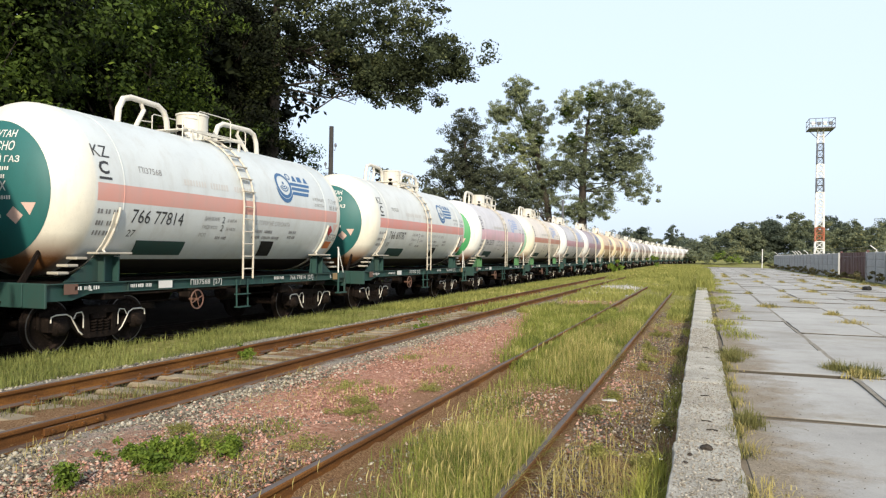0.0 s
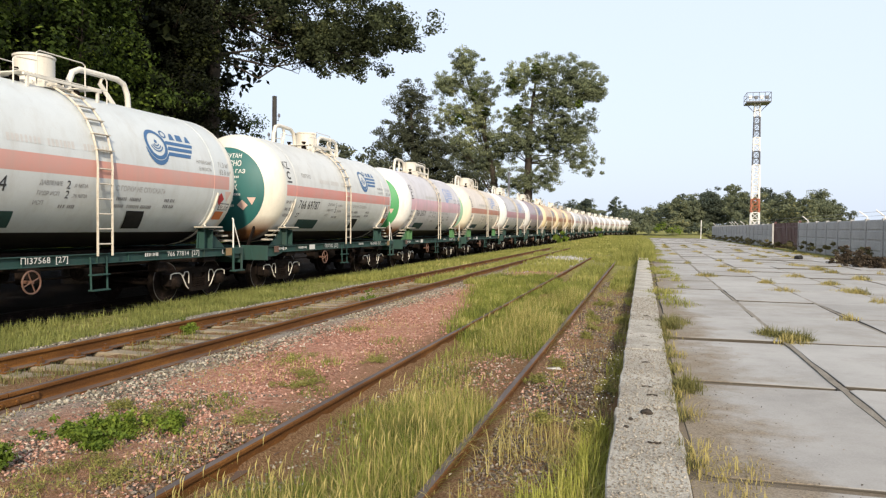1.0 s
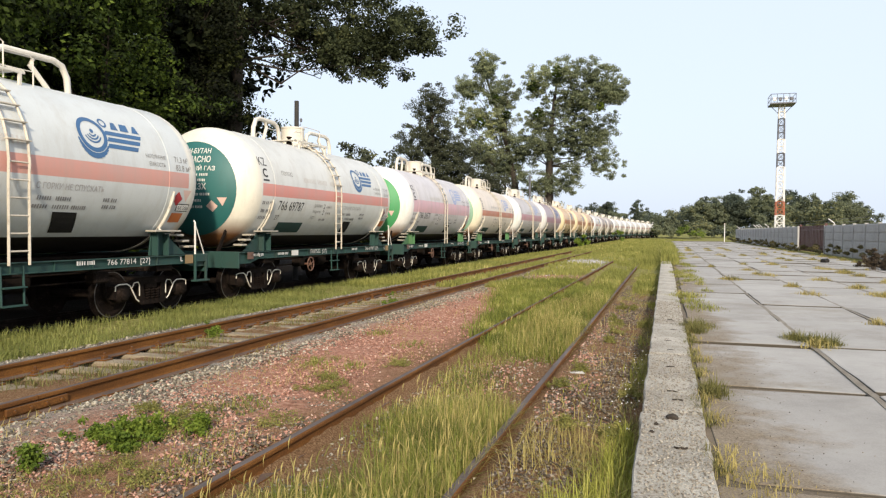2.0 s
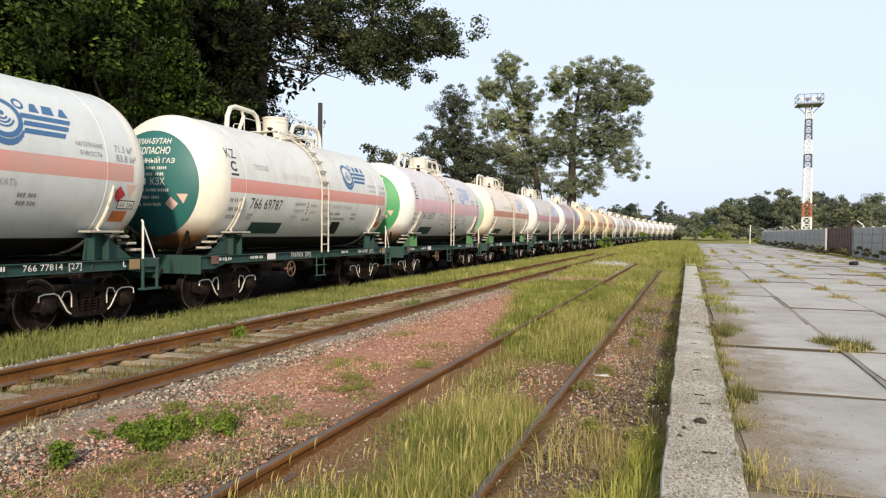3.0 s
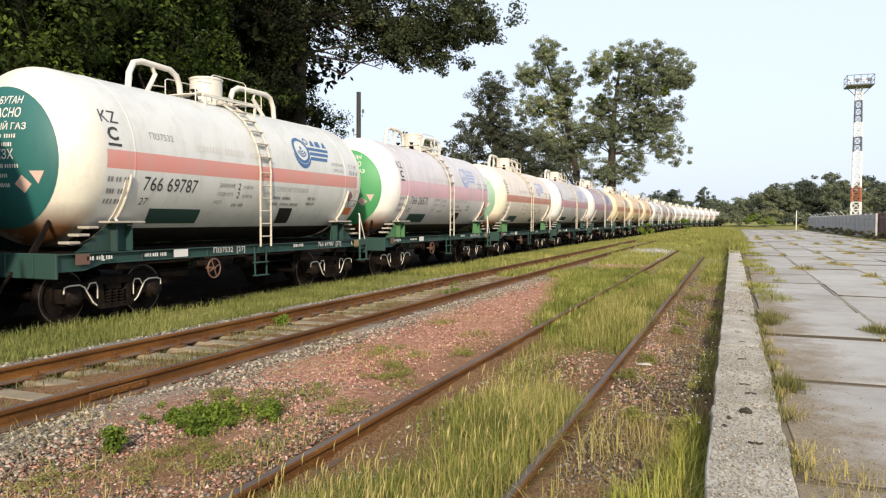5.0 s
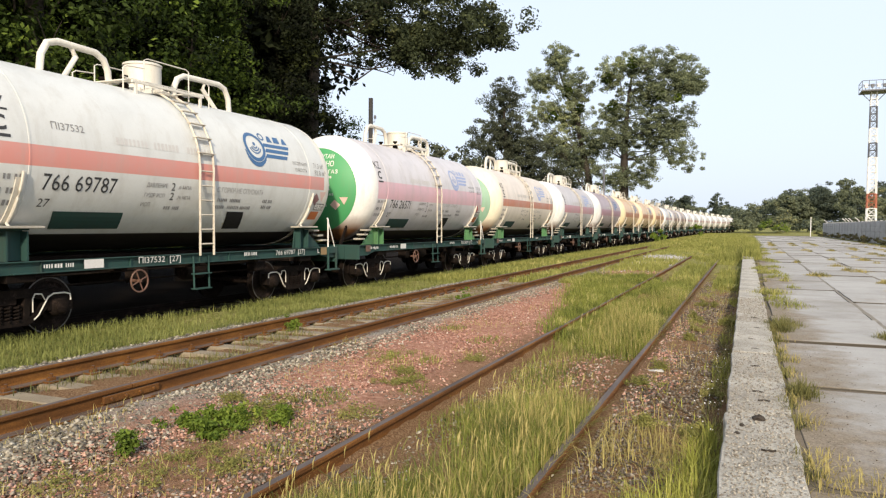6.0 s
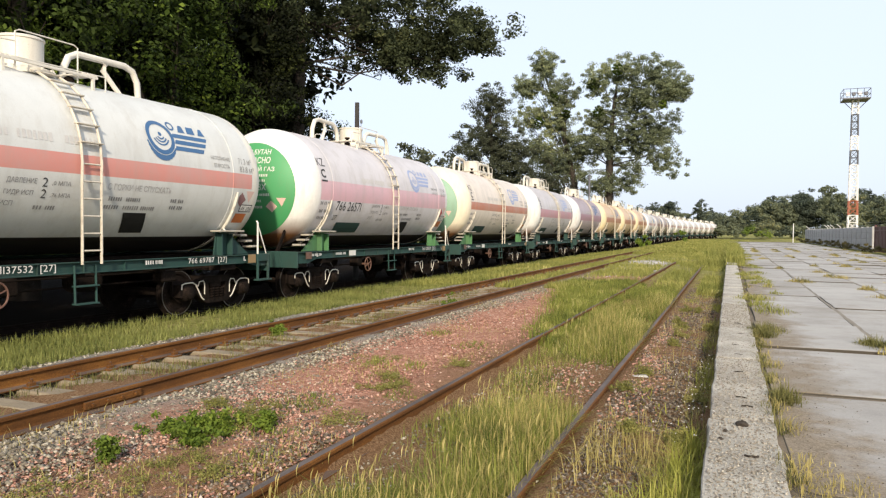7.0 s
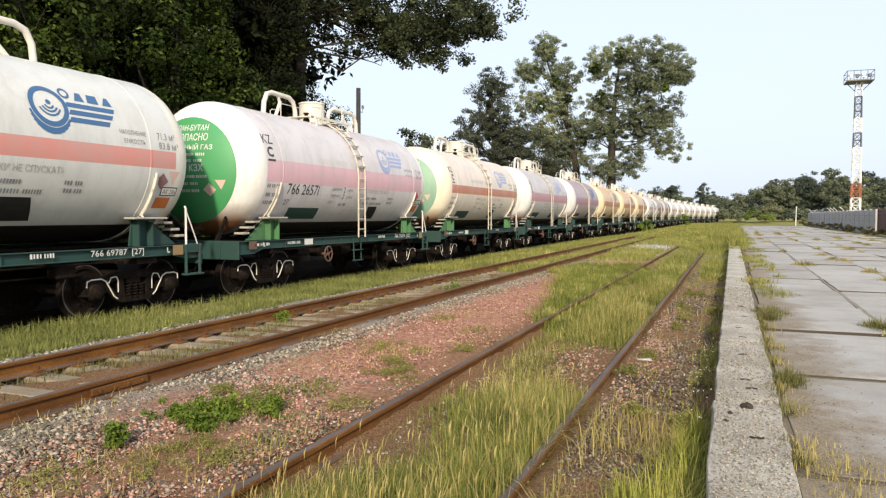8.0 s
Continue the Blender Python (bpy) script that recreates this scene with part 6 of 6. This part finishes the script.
def lump(name, label, x, y, s, seed, mat, z=0.0, cat="debris"):
    gg = np.random.default_rng(seed)
    bm = bmesh.new()
    bmesh.ops.create_icosphere(bm, subdivisions=2, radius=1)
    for v in bm.verts:
        v.co *= float(1 + 0.25 * math.sin(4 * v.co.x + seed) * math.cos(3 * v.co.y) + gg.normal(0, 0.08))
    sh = Shape()
    bm.verts.index_update()
    sh.add([(v.co.x * s[0], v.co.y * s[1], max(v.co.z, -0.35) * s[2]) for v in bm.verts], [[v.index for v in q.verts] for q in bm.faces])
    bm.free()
    tagged(part(name, sh, mat, at=pose(x, y, z + 0.33 * s[2])), label, cat)


lump("stone", "flat pale stone beside the rail", -1.0, 9.2, (0.13, 0.075, 0.04), 6, STONE, -0.30, "stone")
lump("stone", "dark round stone lying on the edge beam", 0.12, 6.08, (0.055, 0.05, 0.03), 1, BARK, 0.012, "stone")
lump("stone", "small dark pebble on the edge beam", 0.0, 5.85, (0.022, 0.02, 0.014), 2, BARK, 0.012, "stone")
lump("stone", "small dark pebble on the edge beam", -0.03, 5.62, (0.02, 0.018, 0.012), 3, BARK, 0.012, "stone")
bent = Shape().tube([(-0.045, 0.012, 0.008), (-0.02, -0.006, 0.009), (0.0, 0.0, 0.008), (0.025, -0.008, 0.009), (0.04, 0.015, 0.009)], 0.008, 6)
tagged(part("scrap", bent, BARK, at=pose(0.17, 5.24, 0.012)), "dark curled scrap on the edge beam", "scrap")
lump("debris", "black lump of rubbish on the slabs by the fence", 8.0, 42.0, (0.2, 0.17, 0.16), 5, BLACK, 0.0)
for bx, by, br, bh, label in ((9.3, 37.5, 0.7, 0.5, "dark brown heap of brush on the slabs"), (9.5, 34.5, 0.8, 0.45, "dark brown heap of brush near the fence")):
    gg = np.random.default_rng(int(by * 10))
    c = np.abs(gg.normal(0, 0.5, (90, 3))) * [br, br * 1.3, bh] * np.sign(gg.normal(0, 1, (90, 3)) * [1, 1, 0] + [0, 0, 1])
    v, q = leaf_cloud(c, np.full(90, 0.09), 40, 0.05, 90)
    tagged(new("brush_heap", raw_mesh("brush_heap", v + [bx, by, 0.0], q, LEAF_BRUSH)), label, "brush", kind="stuff")




# ---- fence, mast, poles ----
fence = tagged(new("fence"), "grey concrete panel fence with slanted wire brackets", "fence", kind="structure")
XF = 12.0
panel_shape = Shape().box((0, 0, 1.12), (0.12, 2.82, 2.24), 0.02)
for zz in (0.28, 0.84, 1.40, 1.96):
    panel_shape.box((-0.07, 0, zz), (0.05, 2.6, 0.46), 0.02)
post_shape = Shape().box((-0.02, 0, 1.15), (0.22, 0.18, 2.3), 0.02)
bracket_shape = Shape().tube([(0, 0, 2.25), (-0.02, 0, 2.4), (-0.42, 0, 2.72)], 0.03, 6)
gap = (63.0, 74.0)
yy = 24.0
while yy < 136:
    if not gap[0] - 1.5 < yy + 1.5 < gap[1] + 1.5:
        part("panel", panel_shape, FENCE, fence, at=pose(XF, yy + 1.5, -0.12, 0, 0, rnd.uniform(-0.6, 0.6)), key="fence_panel")
        if rnd.random() < 0.35:
            part("bracket", bracket_shape, MAST_WHITE, fence, at=pose(XF, yy, -0.12), key="fence_bracket")
    if not gap[0] < yy < gap[1]:
        part("post", post_shape, FENCE, fence, at=pose(XF, yy, -0.12), key="fence_post")
    yy += 3.0
for hh in (2.42, 2.62):
    part("wire", Shape().tube([(XF - 0.1 - 0.8 * (hh - 2.42), y0, hh - 0.1) for y0 in range(24, 137, 8)], 0.008, 4), MAST_GREY, fence)
gate = tagged(new("gate"), "closed red-brown sheet metal gate in the fence", "gate")
gate.matrix_basis = pose(XF, 68.5, -0.1)
for s in (-1, 1):
    leaf_sh = Shape()
    for k in range(18):
        leaf_sh.box((-0.03 * (k % 2), s * (0.17 + 0.3 * k), 1.15), (0.03, 0.3, 2.2), 0.004)
    part("gate_leaf", leaf_sh, GATE, gate)
    part("gate_post", Shape().box((0, s * 5.5, 1.2), (0.2, 0.2, 2.4), 0.02), GATE, gate)
    part("gate_rail", Shape().box((-0.06, s * 2.7, 0.5), (0.05, 5.2, 0.08)).box((-0.06, s * 2.7, 1.9), (0.05, 5.2, 0.08)), GATE, gate)


def mast():
    t = tagged(new("light_mast"), "tall red and white lattice mast with railed platform", "lattice mast")
    t.matrix_basis = pose(18.0, 131, -0.1)
    H = 22.6
    w = lambda z: 0.68 - 0.26 * z / H
    cuts = np.linspace(0, H, 21)
    W, D, G = MAST_WHITE, MAST_RED, MAST_GREY
    bands = [W] * 4 + [D] * 2 + [W] * 5 + [G] * 2 + [W] * 2 + [G] * 3 + [W] * 2
    for i, (a, b) in enumerate(zip(cuts, cuts[1:])):
        sh = Shape()
        wa, wb = w(a), w(b)
        ca, cb = [(-wa, -wa), (wa, -wa), (wa, wa), (-wa, wa)], [(-wb, -wb), (wb, -wb), (wb, wb), (-wb, wb)]
        for j in range(4):
            k = (j + 1) % 4
            sh.tube([(*ca[j], a), (*cb[j], b)], 0.075, 6)
            sh.tube([(*ca[j], a), (*cb[k], b)], 0.035, 4)
            sh.tube([(*ca[k], a), (*cb[j], b)], 0.035, 4)
            sh.tube([(*cb[j], b), (*cb[k], b)], 0.06, 4)
        part("lattice_section", sh, bands[i], t)
    part("floor_plate", Shape().box((0, 0, H), (3.8, 3.8, 0.16), 0.03), MAST_GREY, t)
    for s in (-1, 1):
        part("floor_brace", Shape().tube([(s * 0.5, 0, H - 1.4), (s * 1.7, 0, H - 0.1)], 0.06, 5), MAST_GREY, t)
    rail_sh = Shape()
    for zz in (H + 0.7, H + 1.5):
        c = [(-1.85, -1.85, zz), (1.85, -1.85, zz), (1.85, 1.85, zz), (-1.85, 1.85, zz), (-1.85, -1.85, zz)]
        for p, q in zip(c, c[1:]):
            rail_sh.tube([p, q], 0.05, 5)
    part("railing", rail_sh, MAST_GREY, t)
    for k in range(5):
        x = -1.85 + 3.7 * k / 4
        for y in (-1.85, 1.85):
            part("post", Shape().tube([(x, y, H), (x, y, H + 1.5)], 0.045, 5), MAST_GREY, t)
    for k in range(4):
        part("floodlight", Shape().box((-1.3 + 0.85 * k, -1.7, H + 0.7), (0.5, 0.35, 0.55), 0.06), MAST_GREY if k % 2 else MAST_WHITE, t)


mast()


def pole(name, label, x, y, z0, z1, r, mat):
    t = tagged(new(name), label, "pole")
    t.matrix_basis = pose(x, y, z0)
    part("shaft", Shape().tube([(0, 0, -0.2), (0.02, 0, (z1 - z0) * 0.5), (0.03, 0, z1 - z0)], [r * 1.2, r * 1.1, r], 12), mat, t, smooth=True)
    return t


wood_pole = pole("utility_pole", "dark tarred pole behind the tank cars", -15.2, 28.3, -0.7, 7.0, 0.095, POLE)
for k, zz in enumerate((7.2, 6.4, 5.5)):
    s = 1 if k % 2 == 0 else -1
    part("insulator", Shape().tube([(0, 0, zz - 0.5), (s * 0.22, 0, zz - 0.55), (s * 0.24, 0, zz - 0.35)], 0.02, 5).turned([(0.05, zz - 0.4), (0.06, zz - 0.3), (0.02, zz - 0.24)], 8, "z", (s * 0.24, 0, 0)), MAST_GREY, wood_pole)
pole("marker_post", "thin white marker post near the end of the platform", 9.5, 130, -0.3, 3.1, 0.055, MAST_WHITE)
pole("lamp_post", "slim grey post behind the train", -16.5, 92, -0.6, 8.6, 0.12, MAST_GREY)


# ---- what moves ----
def ladder_at(t):
    """Where the middle of the second car stands along the track at t seconds."""
    return 26.817 - 2.800 * t + 0.07837 * t * t - 0.00515 * t ** 3


def motions():
    for car, index in CARS:
        rows = []
        for k in range(17):
            t = 0.5 * k
            x, y, h = bend(ladder_at(t) + SPACING * (index - 2) - (0.11 if index < 2 else 0.0))
            rows.append((t, pose(x, y, ZT, 0, 0, h)))
        walk(car, rows)
    for wheel, dy in WHEELS:
        rows = []
        for k in range(41):
            t = 0.2 * k
            rows.append((t, pose(0, dy, 0.478, math.degrees((ladder_at(0) - ladder_at(t)) / 0.478))))
        walk(wheel, rows)


motions()
